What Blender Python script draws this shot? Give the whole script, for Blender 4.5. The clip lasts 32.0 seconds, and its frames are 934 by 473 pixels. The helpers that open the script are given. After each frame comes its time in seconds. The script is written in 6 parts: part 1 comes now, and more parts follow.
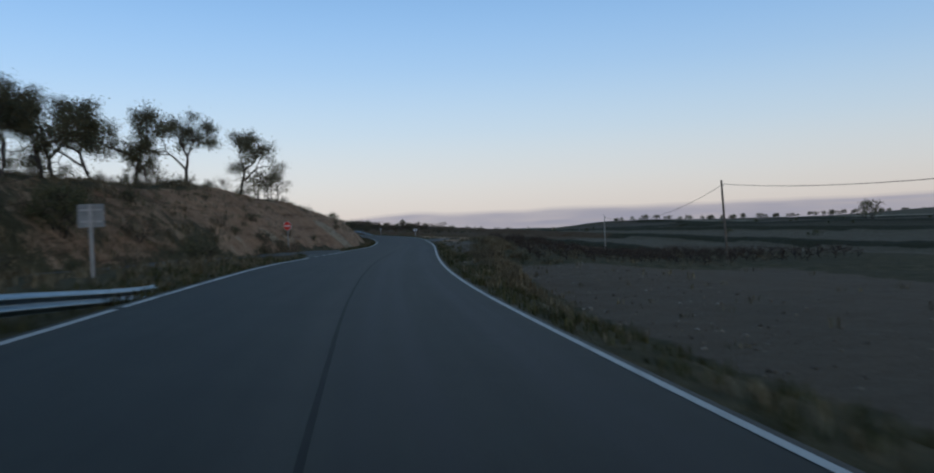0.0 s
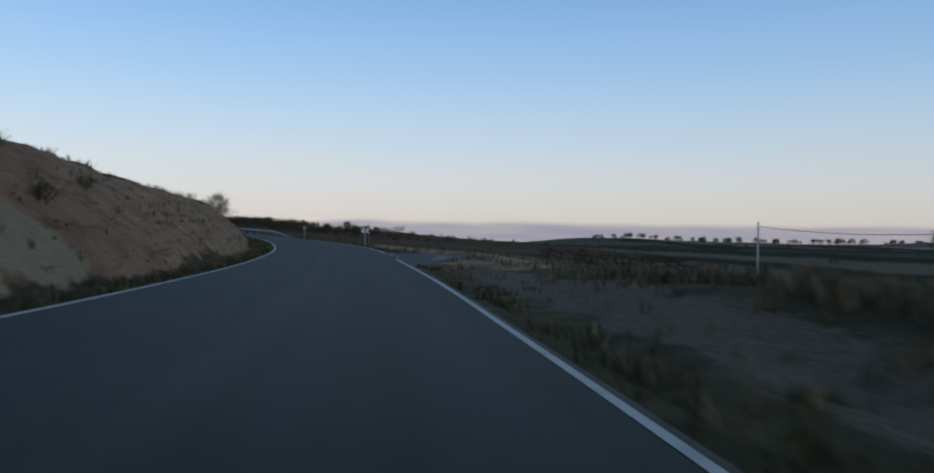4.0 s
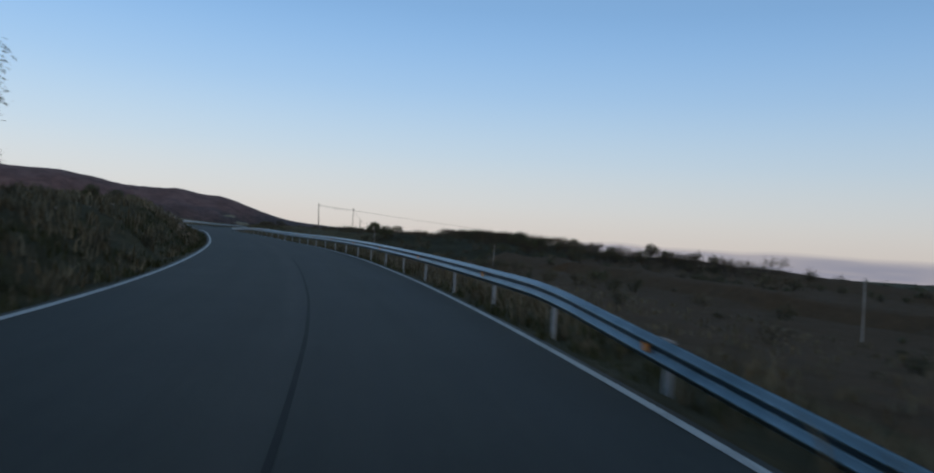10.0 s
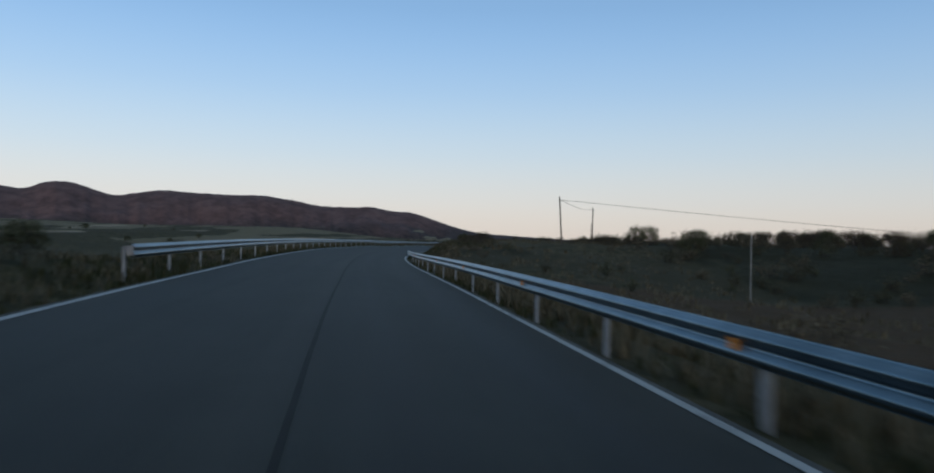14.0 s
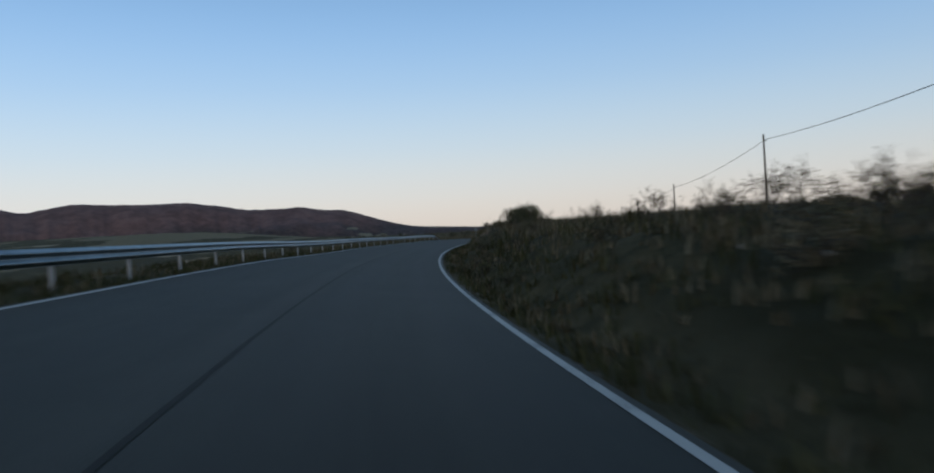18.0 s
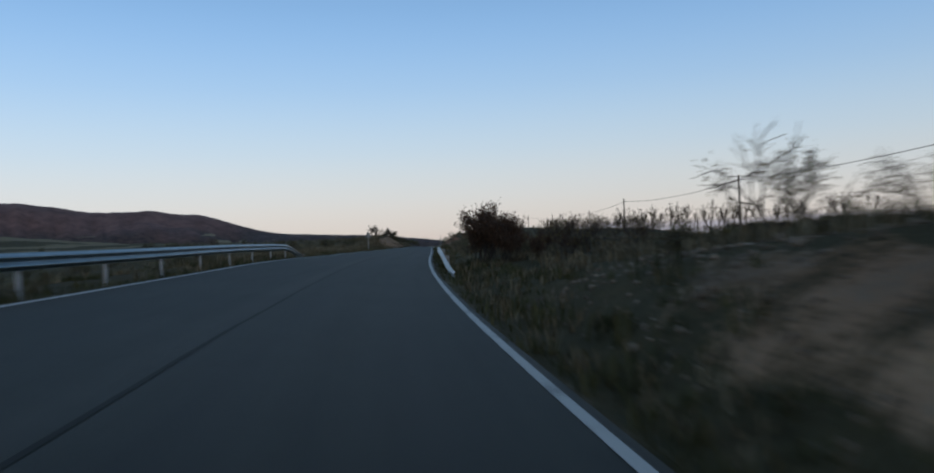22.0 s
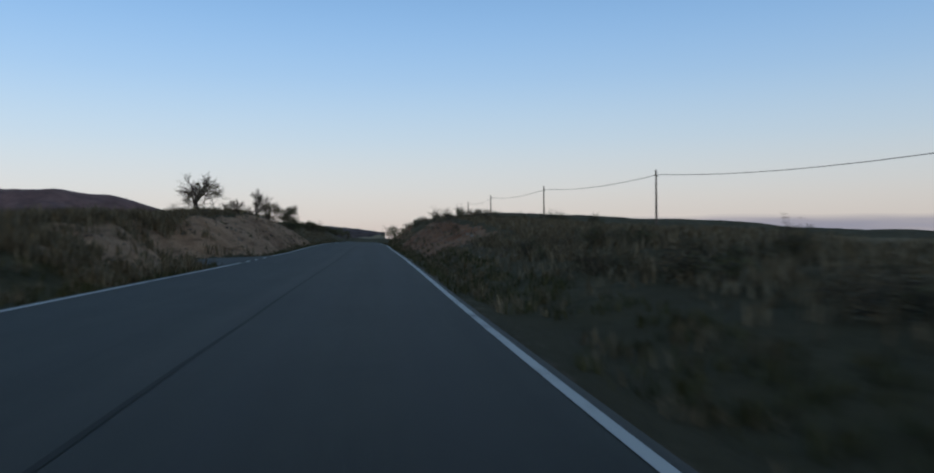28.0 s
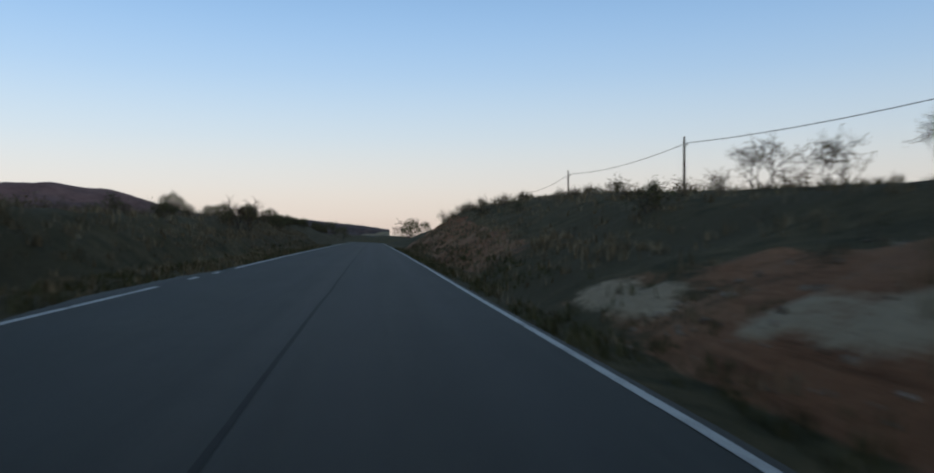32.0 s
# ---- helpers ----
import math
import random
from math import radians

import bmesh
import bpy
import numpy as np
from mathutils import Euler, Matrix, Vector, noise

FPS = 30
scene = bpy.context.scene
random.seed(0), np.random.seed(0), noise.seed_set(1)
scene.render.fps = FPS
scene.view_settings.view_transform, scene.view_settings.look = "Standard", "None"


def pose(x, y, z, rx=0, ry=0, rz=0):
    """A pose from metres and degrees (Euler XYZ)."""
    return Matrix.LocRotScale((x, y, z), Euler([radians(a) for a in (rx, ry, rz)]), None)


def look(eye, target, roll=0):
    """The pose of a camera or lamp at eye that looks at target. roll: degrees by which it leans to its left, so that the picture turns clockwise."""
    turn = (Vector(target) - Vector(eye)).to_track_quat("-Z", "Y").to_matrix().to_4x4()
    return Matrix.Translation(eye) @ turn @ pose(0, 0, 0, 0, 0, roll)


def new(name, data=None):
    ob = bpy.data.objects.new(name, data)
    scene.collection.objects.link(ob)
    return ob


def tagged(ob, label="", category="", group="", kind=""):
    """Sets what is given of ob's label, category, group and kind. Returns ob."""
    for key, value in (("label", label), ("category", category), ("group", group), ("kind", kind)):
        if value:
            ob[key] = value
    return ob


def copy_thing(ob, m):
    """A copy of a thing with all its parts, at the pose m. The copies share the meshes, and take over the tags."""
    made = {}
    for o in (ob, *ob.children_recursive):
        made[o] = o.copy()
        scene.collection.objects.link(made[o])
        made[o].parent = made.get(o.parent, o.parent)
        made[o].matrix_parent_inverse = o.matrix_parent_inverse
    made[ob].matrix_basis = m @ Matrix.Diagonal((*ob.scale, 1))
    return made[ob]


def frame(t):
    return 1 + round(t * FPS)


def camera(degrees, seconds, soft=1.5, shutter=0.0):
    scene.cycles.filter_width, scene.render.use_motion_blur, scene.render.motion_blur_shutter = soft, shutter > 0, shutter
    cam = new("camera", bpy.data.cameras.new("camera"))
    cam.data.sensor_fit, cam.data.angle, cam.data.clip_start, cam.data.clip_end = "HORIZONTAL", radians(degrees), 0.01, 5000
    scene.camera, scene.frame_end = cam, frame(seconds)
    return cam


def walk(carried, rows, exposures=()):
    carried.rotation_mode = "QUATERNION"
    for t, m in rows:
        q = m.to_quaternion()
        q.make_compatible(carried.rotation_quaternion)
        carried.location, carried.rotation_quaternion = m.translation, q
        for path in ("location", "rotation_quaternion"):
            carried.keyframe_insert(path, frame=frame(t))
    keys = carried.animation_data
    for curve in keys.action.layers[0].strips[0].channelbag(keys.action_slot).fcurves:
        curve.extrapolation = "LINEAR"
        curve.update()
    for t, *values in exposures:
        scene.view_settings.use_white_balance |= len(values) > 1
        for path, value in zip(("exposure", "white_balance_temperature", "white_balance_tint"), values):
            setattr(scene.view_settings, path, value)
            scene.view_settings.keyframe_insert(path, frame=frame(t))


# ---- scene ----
FOV = 62.93
# seconds, x, y, z, pitch, roll, yaw
ROWS = [
    (0.0, 0.03, 0.00, 0.00, -0.85, 2.32, -0.01),
    (0.5, -0.94, 8.57, -0.12, -0.68, 2.79, -1.44),
    (1.0, -1.82, 17.10, -0.25, -0.66, 1.39, -1.83),
    (1.5, -2.49, 25.59, -0.33, -0.40, 1.12, -3.13),
    (2.0, -3.00, 34.06, -0.40, -0.36, 0.89, -4.02),
    (2.5, -3.44, 42.51, -0.46, -0.15, 0.54, -4.23),
    (3.0, -3.87, 50.97, -0.54, -0.49, -0.02, -4.18),
    (3.5, -4.31, 59.44, -0.61, -0.13, -0.54, -4.09),
    (4.0, -4.79, 67.91, -0.68, -0.10, -0.85, -3.92),
    (4.5, -5.30, 76.39, -0.71, 0.00, -1.24, -3.64),
    (5.0, -5.89, 84.88, -0.70, 0.13, -1.75, -3.18),
    (5.5, -6.57, 93.39, -0.68, 0.26, -2.44, -2.44),
    (6.0, -7.43, 101.92, -0.64, 0.31, -3.01, -0.96),
    (6.5, -8.55, 110.49, -0.59, 0.74, -3.76, 0.59),
    (7.0, -9.89, 119.11, -0.52, 0.73, -4.14, 1.95),
    (7.5, -11.47, 127.79, -0.43, 0.62, -3.89, 3.58),
    (8.0, -13.36, 136.48, -0.35, 0.61, -3.75, 6.04),
    (8.5, -15.61, 145.16, -0.26, 0.90, -3.86, 8.12),
    (9.0, -18.13, 153.82, -0.15, 0.73, -3.35, 9.94),
    (9.5, -20.89, 162.46, -0.04, 0.65, -3.79, 12.32),
    (10.0, -24.01, 171.02, 0.09, 0.94, -3.70, 14.72),
    (10.5, -27.63, 179.41, 0.23, 0.92, -3.76, 17.49),
    (11.0, -31.70, 187.63, 0.41, 1.11, -3.31, 20.37),
    (11.5, -36.19, 195.65, 0.56, 0.95, -3.34, 22.62),
    (12.0, -40.93, 203.56, 0.74, 1.32, -3.71, 24.91),
    (12.5, -45.99, 211.34, 0.91, 1.28, -3.25, 26.24),
    (13.0, -51.25, 219.04, 1.07, 1.18, -2.52, 27.39),
    (13.5, -56.66, 226.69, 1.24, 1.03, -2.00, 27.94),
    (14.0, -62.15, 234.31, 1.36, 0.94, -1.08, 28.48),
    (14.5, -67.63, 241.93, 1.48, 0.98, -0.41, 28.52),
    (15.0, -73.11, 249.54, 1.57, 0.68, 0.13, 28.52),
    (15.5, -78.57, 257.15, 1.63, 0.52, 0.63, 28.36),
    (16.0, -83.98, 264.77, 1.69, 0.49, 1.16, 27.95),
    (16.5, -89.31, 272.45, 1.75, 0.57, 1.78, 27.18),
    (17.0, -94.51, 280.22, 1.80, 0.38, 2.49, 26.01),
    (17.5, -99.57, 288.10, 1.88, 0.41, 2.29, 24.77),
    (18.0, -104.47, 296.12, 1.93, 0.23, 3.18, 23.59),
    (18.5, -109.20, 304.24, 1.98, 0.43, 2.32, 22.17),
    (19.0, -113.75, 312.51, 2.06, 0.58, 2.18, 21.03),
    (19.5, -118.15, 320.88, 2.13, 0.31, 1.78, 19.87),
    (20.0, -122.39, 329.40, 2.20, 0.43, 2.01, 18.45),
    (20.5, -126.38, 338.09, 2.29, 0.50, 2.22, 16.91),
    (21.0, -130.19, 346.91, 2.38, 0.22, 2.24, 15.79),
    (21.5, -133.86, 355.87, 2.45, 0.25, 2.44, 14.75),
    (22.0, -137.37, 364.93, 2.55, 0.47, 2.37, 13.63),
    (22.5, -140.77, 374.10, 2.67, 0.43, 1.67, 12.38),
    (23.0, -144.01, 383.36, 2.77, 0.54, 1.15, 11.42),
    (23.5, -147.10, 392.69, 2.87, 0.45, 0.81, 10.45),
    (24.0, -150.04, 402.09, 2.96, 0.26, 1.05, 9.63),
    (24.5, -152.85, 411.52, 3.01, 0.15, 0.51, 9.15),
    (25.0, -155.61, 420.97, 3.05, 0.00, 0.53, 8.77),
    (25.5, -158.37, 430.42, 3.08, -0.10, 0.28, 8.94),
    (26.0, -161.13, 439.87, 3.08, -0.03, 0.26, 8.96),
    (26.5, -163.88, 449.32, 3.09, 0.00, 0.24, 8.90),
    (27.0, -166.61, 458.77, 3.09, 0.01, 0.27, 8.81),
    (27.5, -169.32, 468.22, 3.10, -0.01, 0.33, 8.69),
    (28.0, -172.02, 477.66, 3.10, -0.20, 0.53, 8.59),
    (28.5, -174.71, 487.09, 3.12, 0.15, 0.40, 8.52),
    (29.0, -177.39, 496.48, 3.14, 0.08, 0.26, 8.65),
    (29.5, -180.08, 505.85, 3.16, -0.06, 0.09, 8.61),
    (30.0, -182.83, 515.19, 3.17, 0.03, 0.06, 8.79),
    (30.5, -185.55, 524.53, 3.20, -0.09, 0.09, 8.88),
    (31.0, -188.27, 533.87, 3.23, 0.24, 0.04, 8.76),
    (31.5, -190.97, 543.21, 3.26, -0.02, 0.03, 8.58),
    (32.0, -193.65, 552.54, 3.26, -0.39, 0.15, 8.87),
]
cam = camera(FOV, 32.0, soft=2.0, shutter=0.4)
# seconds, stops, kelvin, tint
LOOKS = [(0.0, 0.12, 6370, 4), (3.0, 0.10, 6370, 4), (6.0, 0.0, 6320, 4), (8.0, -0.06, 6270, 4), (10.0, -0.02, 6420, 4), (12.0, 0.02, 6670, 4), (20.0, 0.03, 6670, 4), (23.0, 0.02, 6370, 4),
         (25.0, 0.0, 6320, 4), (28.0, 0.02, 6420, 4), (30.0, 0.06, 6670, 4), (32.0, 0.15, 6900, 6)]
walk(cam, [(t, pose(x, y, z, 90 + p, r, w)) for t, x, y, z, p, r, w in ROWS], LOOKS)

# ---------------------------------------------------------------- light
world = bpy.data.worlds.new("dusk_sky")
world.use_nodes = True
scene.world = world
wt = world.node_tree
wt.nodes.clear()
w_out = wt.nodes.new("ShaderNodeOutputWorld")
w_sky = wt.nodes.new("ShaderNodeTexSky")
w_sky.sky_type = "NISHITA"
w_sky.sun_disc = False
w_sky.sun_elevation = radians(2.0)
w_sky.sun_rotation = radians(158.0)
w_sky.ozone_density = 2.0
w_bg1 = wt.nodes.new("ShaderNodeBackground")
w_bg1.inputs["Strength"].default_value = 0.1
wt.links.new(w_sky.outputs[0], w_bg1.inputs["Color"])
w_co = wt.nodes.new("ShaderNodeTexCoord")
w_sep = wt.nodes.new("ShaderNodeSeparateXYZ")
wt.links.new(w_co.outputs["Generated"], w_sep.inputs[0])
w_ramp = wt.nodes.new("ShaderNodeValToRGB")
w_ramp.color_ramp.interpolation = "B_SPLINE"
SKY = [(0.0, (0.66, 0.55, 0.52)), (0.02, (0.71, 0.63, 0.60)), (0.06, (0.715, 0.69, 0.695)), (0.12, (0.58, 0.685, 0.81)),
       (0.20, (0.39, 0.58, 0.86)), (0.30, (0.235, 0.44, 0.80)), (0.5, (0.165, 0.275, 0.45)), (1.0, (0.14, 0.215, 0.33))]
while len(w_ramp.color_ramp.elements) < len(SKY):
    w_ramp.color_ramp.elements.new(0.5)
for el, (pos, col) in zip(w_ramp.color_ramp.elements, SKY):
    el.position, el.color = pos, (*col, 1)
wt.links.new(w_sep.outputs["Z"], w_ramp.inputs[0])
w_bg2 = wt.nodes.new("ShaderNodeBackground")
w_glow = wt.nodes.new("ShaderNodeMath")
w_glow.operation = "MULTIPLY_ADD"
w_glow.inputs[1].default_value, w_glow.inputs[2].default_value = -0.16, 1.0
wt.links.new(w_sep.outputs["X"], w_glow.inputs[0])
wt.links.new(w_glow.outputs[0], w_bg2.inputs["Strength"])
wt.links.new(w_ramp.outputs[0], w_bg2.inputs["Color"])
w_mix = wt.nodes.new("ShaderNodeMixShader")
w_mix.inputs[0].default_value = 0.92
wt.links.new(w_bg1.outputs[0], w_mix.inputs[1])
wt.links.new(w_bg2.outputs[0], w_mix.inputs[2])
wt.links.new(w_mix.outputs[0], w_out.inputs[0])
sun = new("sun", bpy.data.lights.new("sun", "SUN"))
sun.data.energy, sun.data.angle, sun.data.color = 0.55, radians(40), (1.0, 0.80, 0.65)
sun.matrix_world = look((45, -50, 14), (0, 60, 0))


# ---------------------------------------------------------------- materials
def node_material(name):
    m = bpy.data.materials.new(name)
    m.use_nodes = True
    t = m.node_tree
    b = t.nodes["Principled BSDF"]
    return m, t, b


def noise_node(t, co, scale, detail=5.0, rough=0.6):
    n = t.nodes.new("ShaderNodeTexNoise")
    n.inputs["Scale"].default_value, n.inputs["Detail"].default_value, n.inputs["Roughness"].default_value = scale, detail, rough
    t.links.new(co, n.inputs["Vector"])
    return n.outputs["Fac"]


def ramp_node(t, fac, stops):
    r = t.nodes.new("ShaderNodeValToRGB")
    while len(r.color_ramp.elements) < len(stops):
        r.color_ramp.elements.new(0.5)
    for e, (p, c) in zip(r.color_ramp.elements, stops):
        e.position, e.color = p, (*c, 1) if len(c) == 3 else c
    t.links.new(fac, r.inputs[0])
    return r.outputs[0]


def mix_node(t, fac, a, b, blend="MIX"):
    n = t.nodes.new("ShaderNodeMix")
    n.data_type, n.blend_type = "RGBA", blend
    for sock, v in ((n.inputs[0], fac), (n.inputs[6], a), (n.inputs[7], b)):
        if isinstance(v, (int, float)):
            sock.default_value = v
        elif isinstance(v, tuple):
            sock.default_value = (*v, 1)
        else:
            t.links.new(v, sock)
    return n.outputs[2]


def math_node(t, op, a, b=0.0, c=None):
    n = t.nodes.new("ShaderNodeMath")
    n.operation = op
    for i, v in enumerate((a, b, c)):
        if v is None:
            continue
        if isinstance(v, (int, float)):
            n.inputs[i].default_value = v
        else:
            t.links.new(v, n.inputs[i])
    return n.outputs[0]


def bump_node(t, b, height, strength, dist):
    n = t.nodes.new("ShaderNodeBump")
    n.inputs["Strength"].default_value, n.inputs["Distance"].default_value = strength, dist
    t.links.new(height, n.inputs["Height"])
    t.links.new(n.outputs[0], b.inputs["Normal"])


def coords(t, kind="Object"):
    return t.nodes.new("ShaderNodeTexCoord").outputs[kind]


def attr(t, name):
    a = t.nodes.new("ShaderNodeAttribute")
    a.attribute_name = name
    return a.outputs["Fac"]


def simple(name, c1, c2, scale, rough=0.8, metal=0.0, bump=0.0, dist=0.01, spec=0.3):
    m, t, b = node_material(name)
    co = coords(t)
    f1 = noise_node(t, co, scale)
    f2 = noise_node(t, co, scale * 0.13, 3)
    col = mix_node(t, ramp_node(t, f1, [(0.3, (0, 0, 0)), (0.7, (1, 1, 1))]), c1, c2)
    dark = ramp_node(t, f2, [(0.25, (0.72, 0.72, 0.72)), (0.75, (1.15, 1.15, 1.15))])
    t.links.new(mix_node(t, 1.0, col, dark, "MULTIPLY"), b.inputs["Base Color"])
    b.inputs["Roughness"].default_value, b.inputs["Metallic"].default_value = rough, metal
    b.inputs["Specular IOR Level"].default_value = spec
    if bump:
        bump_node(t, b, f1, bump, dist)
    return m


def leafy(name, c1, c2, rough=0.7):
    m, t, b = node_material(name)
    g = t.nodes.new("ShaderNodeNewGeometry")
    o = t.nodes.new("ShaderNodeObjectInfo")
    f = math_node(t, "FRACT", math_node(t, "ADD", g.outputs["Random Per Island"], o.outputs["Random"]))
    col = mix_node(t, f, c1, c2)
    f2 = noise_node(t, coords(t), 0.9, 3)
    t.links.new(mix_node(t, 1.0, col, ramp_node(t, f2, [(0.3, (0.6, 0.6, 0.6)), (0.7, (1.2, 1.2, 1.2))]), "MULTIPLY"), b.inputs["Base Color"])
    b.inputs["Roughness"].default_value = rough
    b.inputs["Specular IOR Level"].default_value = 0.2
    return m


# ground: grass, bare cut soil, pale marl, ploughed field and gravel by masks on the sheet
M_GROUND, t, b = node_material("ground_soil_and_dry_grass")
co = coords(t)
n_big, n_mid, n_fine = noise_node(t, co, 0.06, 4), noise_node(t, co, 0.9, 6), noise_node(t, co, 9.0, 6, 0.7)
grass = mix_node(t, ramp_node(t, n_mid, [(0.35, (0, 0, 0)), (0.65, (1, 1, 1))]), (0.038, 0.037, 0.018), (0.122, 0.099, 0.053))
grass = mix_node(t, ramp_node(t, n_big, [(0.4, (0, 0, 0)), (0.62, (1, 1, 1))]), grass, (0.070, 0.060, 0.034))
soil = mix_node(t, ramp_node(t, n_mid, [(0.3, (0, 0, 0)), (0.7, (1, 1, 1))]), (0.240, 0.146, 0.088), (0.400, 0.268, 0.172))
soil = mix_node(t, ramp_node(t, n_big, [(0.52, (0, 0, 0)), (0.68, (1, 1, 1))]), soil, (0.165, 0.091, 0.053))
soil = mix_node(t, ramp_node(t, n_fine, [(0.55, (0, 0, 0)), (0.8, (1, 1, 1))]), soil, (0.33, 0.22, 0.142))
soil = mix_node(t, attr(t, "red"), soil, mix_node(t, n_mid, (0.150, 0.064, 0.032), (0.255, 0.126, 0.068)))
# thin uneven beds in the cut earth
bed = t.nodes.new("ShaderNodeVectorMath")
bed.operation = "MULTIPLY"
t.links.new(co, bed.inputs[0])
bed.inputs[1].default_value = (0.22, 0.22, 2.6)
n_bed = noise_node(t, bed.outputs[0], 1.0, 5, 0.65)
soil = mix_node(t, 1.0, soil, ramp_node(t, n_bed, [(0.34, (0.55, 0.53, 0.52)), (0.46, (1, 1, 1)), (0.60, (1, 1, 1)), (0.70, (1.25, 1.22, 1.18))]), "MULTIPLY")
pale = mix_node(t, n_mid, (0.25, 0.192, 0.128), (0.40, 0.322, 0.222))
plough = mix_node(t, n_mid, (0.098, 0.074, 0.052), (0.155, 0.119, 0.085))
vine = mix_node(t, n_mid, (0.060, 0.042, 0.024), (0.125, 0.076, 0.042))
gravel = mix_node(t, n_fine, (0.070, 0.058, 0.046), (0.215, 0.180, 0.140))
edge_n = math_node(t, "MULTIPLY_ADD", n_mid, 0.9, math_node(t, "MULTIPLY_ADD", n_fine, 0.7, -0.8))


def masked(base, over, name):
    f = math_node(t, "ADD", attr(t, name), edge_n)
    return mix_node(t, ramp_node(t, f, [(0.38, (0, 0, 0)), (0.62, (1, 1, 1))]), base, over)


col = masked(grass, plough, "plough")
col = masked(col, mix_node(t, n_mid, (0.022, 0.022, 0.010), (0.055, 0.048, 0.024)), "thicket")
col = masked(col, vine, "vine")
col = masked(col, mix_node(t, n_mid, (0.135, 0.110, 0.066), (0.260, 0.215, 0.135)), "stubble")
# field terraces: hedge foot, pale bank and a crop for each tread
tk = math_node(t, "MULTIPLY", attr(t, "terrace"), 40.0)
tk = math_node(t, "ADD", tk, math_node(t, "MULTIPLY_ADD", n_mid, 0.05, -0.025))
tf = math_node(t, "FRACT", tk)
crop = t.nodes.new("ShaderNodeTexWhiteNoise")
crop.noise_dimensions = "1D"
t.links.new(math_node(t, "FLOOR", tk), crop.inputs["W"])
tread = ramp_node(t, crop.outputs["Value"], [(0.0, (0.060, 0.050, 0.030)), (0.30, (0.135, 0.070, 0.040)), (0.55, (0.095, 0.076, 0.056)), (0.80, (0.118, 0.097, 0.066))])
tread = mix_node(t, 1.0, tread, ramp_node(t, n_mid, [(0.3, (0.7, 0.7, 0.7)), (0.7, (1.25, 1.25, 1.25))]), "MULTIPLY")
tread = mix_node(t, ramp_node(t, tf, [(0.17, (0, 0, 0)), (0.20, (1, 1, 1)), (0.25, (1, 1, 1)), (0.28, (0, 0, 0))]), tread, mix_node(t, n_mid, (0.24, 0.205, 0.145), (0.42, 0.36, 0.265)))
tread = mix_node(t, ramp_node(t, tf, [(0.0, (1, 1, 1)), (0.15, (1, 1, 1)), (0.18, (0, 0, 0))]), tread, mix_node(t, n_mid, (0.020, 0.021, 0.010), (0.050, 0.044, 0.022)))
col = mix_node(t, ramp_node(t, attr(t, "steps"), [(0.4, (0, 0, 0)), (0.6, (1, 1, 1))]), col, tread)
col = masked(col, soil, "cut")
col = masked(col, pale, "pale")
col = masked(col, gravel, "gravel")
col = mix_node(t, 1.0, col, ramp_node(t, n_fine, [(0.2, (0.62, 0.62, 0.62)), (0.8, (1.25, 1.25, 1.25))]), "MULTIPLY")
t.links.new(col, b.inputs["Base Color"])
b.inputs["Roughness"].default_value = 0.95
b.inputs["Specular IOR Level"].default_value = 0.1
bump_node(t, b, math_node(t, "ADD", math_node(t, "MULTIPLY_ADD", n_fine, 0.4, math_node(t, "MULTIPLY", math_node(t, "MULTIPLY", n_bed, attr(t, "cut")), 0.8)), n_mid), 0.9, 0.25)

M_ASPHALT, t, b = node_material("worn_asphalt")
co = coords(t)
a1, a2, a3 = noise_node(t, co, 45, 4, 0.7), noise_node(t, co, 0.35, 4), noise_node(t, co, 2.2, 5)
col = mix_node(t, ramp_node(t, a1, [(0.3, (0, 0, 0)), (0.7, (1, 1, 1))]), (0.0148, 0.0156, 0.0124), (0.0330, 0.0345, 0.0276))
col = mix_node(t, 1.0, col, ramp_node(t, a2, [(0.3, (0.82, 0.82, 0.82)), (0.7, (1.12, 1.12, 1.12))]), "MULTIPLY")
lane = t.nodes.new("ShaderNodeCombineXYZ")
t.links.new(math_node(t, "MULTIPLY", attr(t, "along"), 0.09), lane.inputs[0])
t.links.new(math_node(t, "MULTIPLY", attr(t, "across"), 2.6), lane.inputs[1])
streak = noise_node(t, lane.outputs[0], 1.0, 5, 0.65)
col = mix_node(t, 1.0, col, ramp_node(t, streak, [(0.3, (0.78, 0.78, 0.79)), (0.7, (1.2, 1.2, 1.18))]), "MULTIPLY")
chips = noise_node(t, co, 14, 3, 0.8)
col = mix_node(t, ramp_node(t, chips, [(0.66, (0, 0, 0)), (0.74, (1, 1, 1))]), col, (0.085, 0.082, 0.073))
col = mix_node(t, 1.0, col, ramp_node(t, a3, [(0.3, (0.9, 0.9, 0.9)), (0.7, (1.06, 1.06, 1.06))]), "MULTIPLY")
wear = attr(t, "wheel")
col = mix_node(t, math_node(t, "MULTIPLY", wear, 0.85), col, (0.0118, 0.0125, 0.0108))
col = mix_node(t, math_node(t, "MULTIPLY", attr(t, "dust"), 0.45), col, (0.16, 0.14, 0.12))
t.links.new(col, b.inputs["Base Color"])
t.links.new(math_node(t, "MULTIPLY_ADD", wear, -0.06, 0.70), b.inputs["Roughness"])
b.inputs["Specular IOR Level"].default_value = 0.19
bump_node(t, b, a1, 0.5, 0.006)

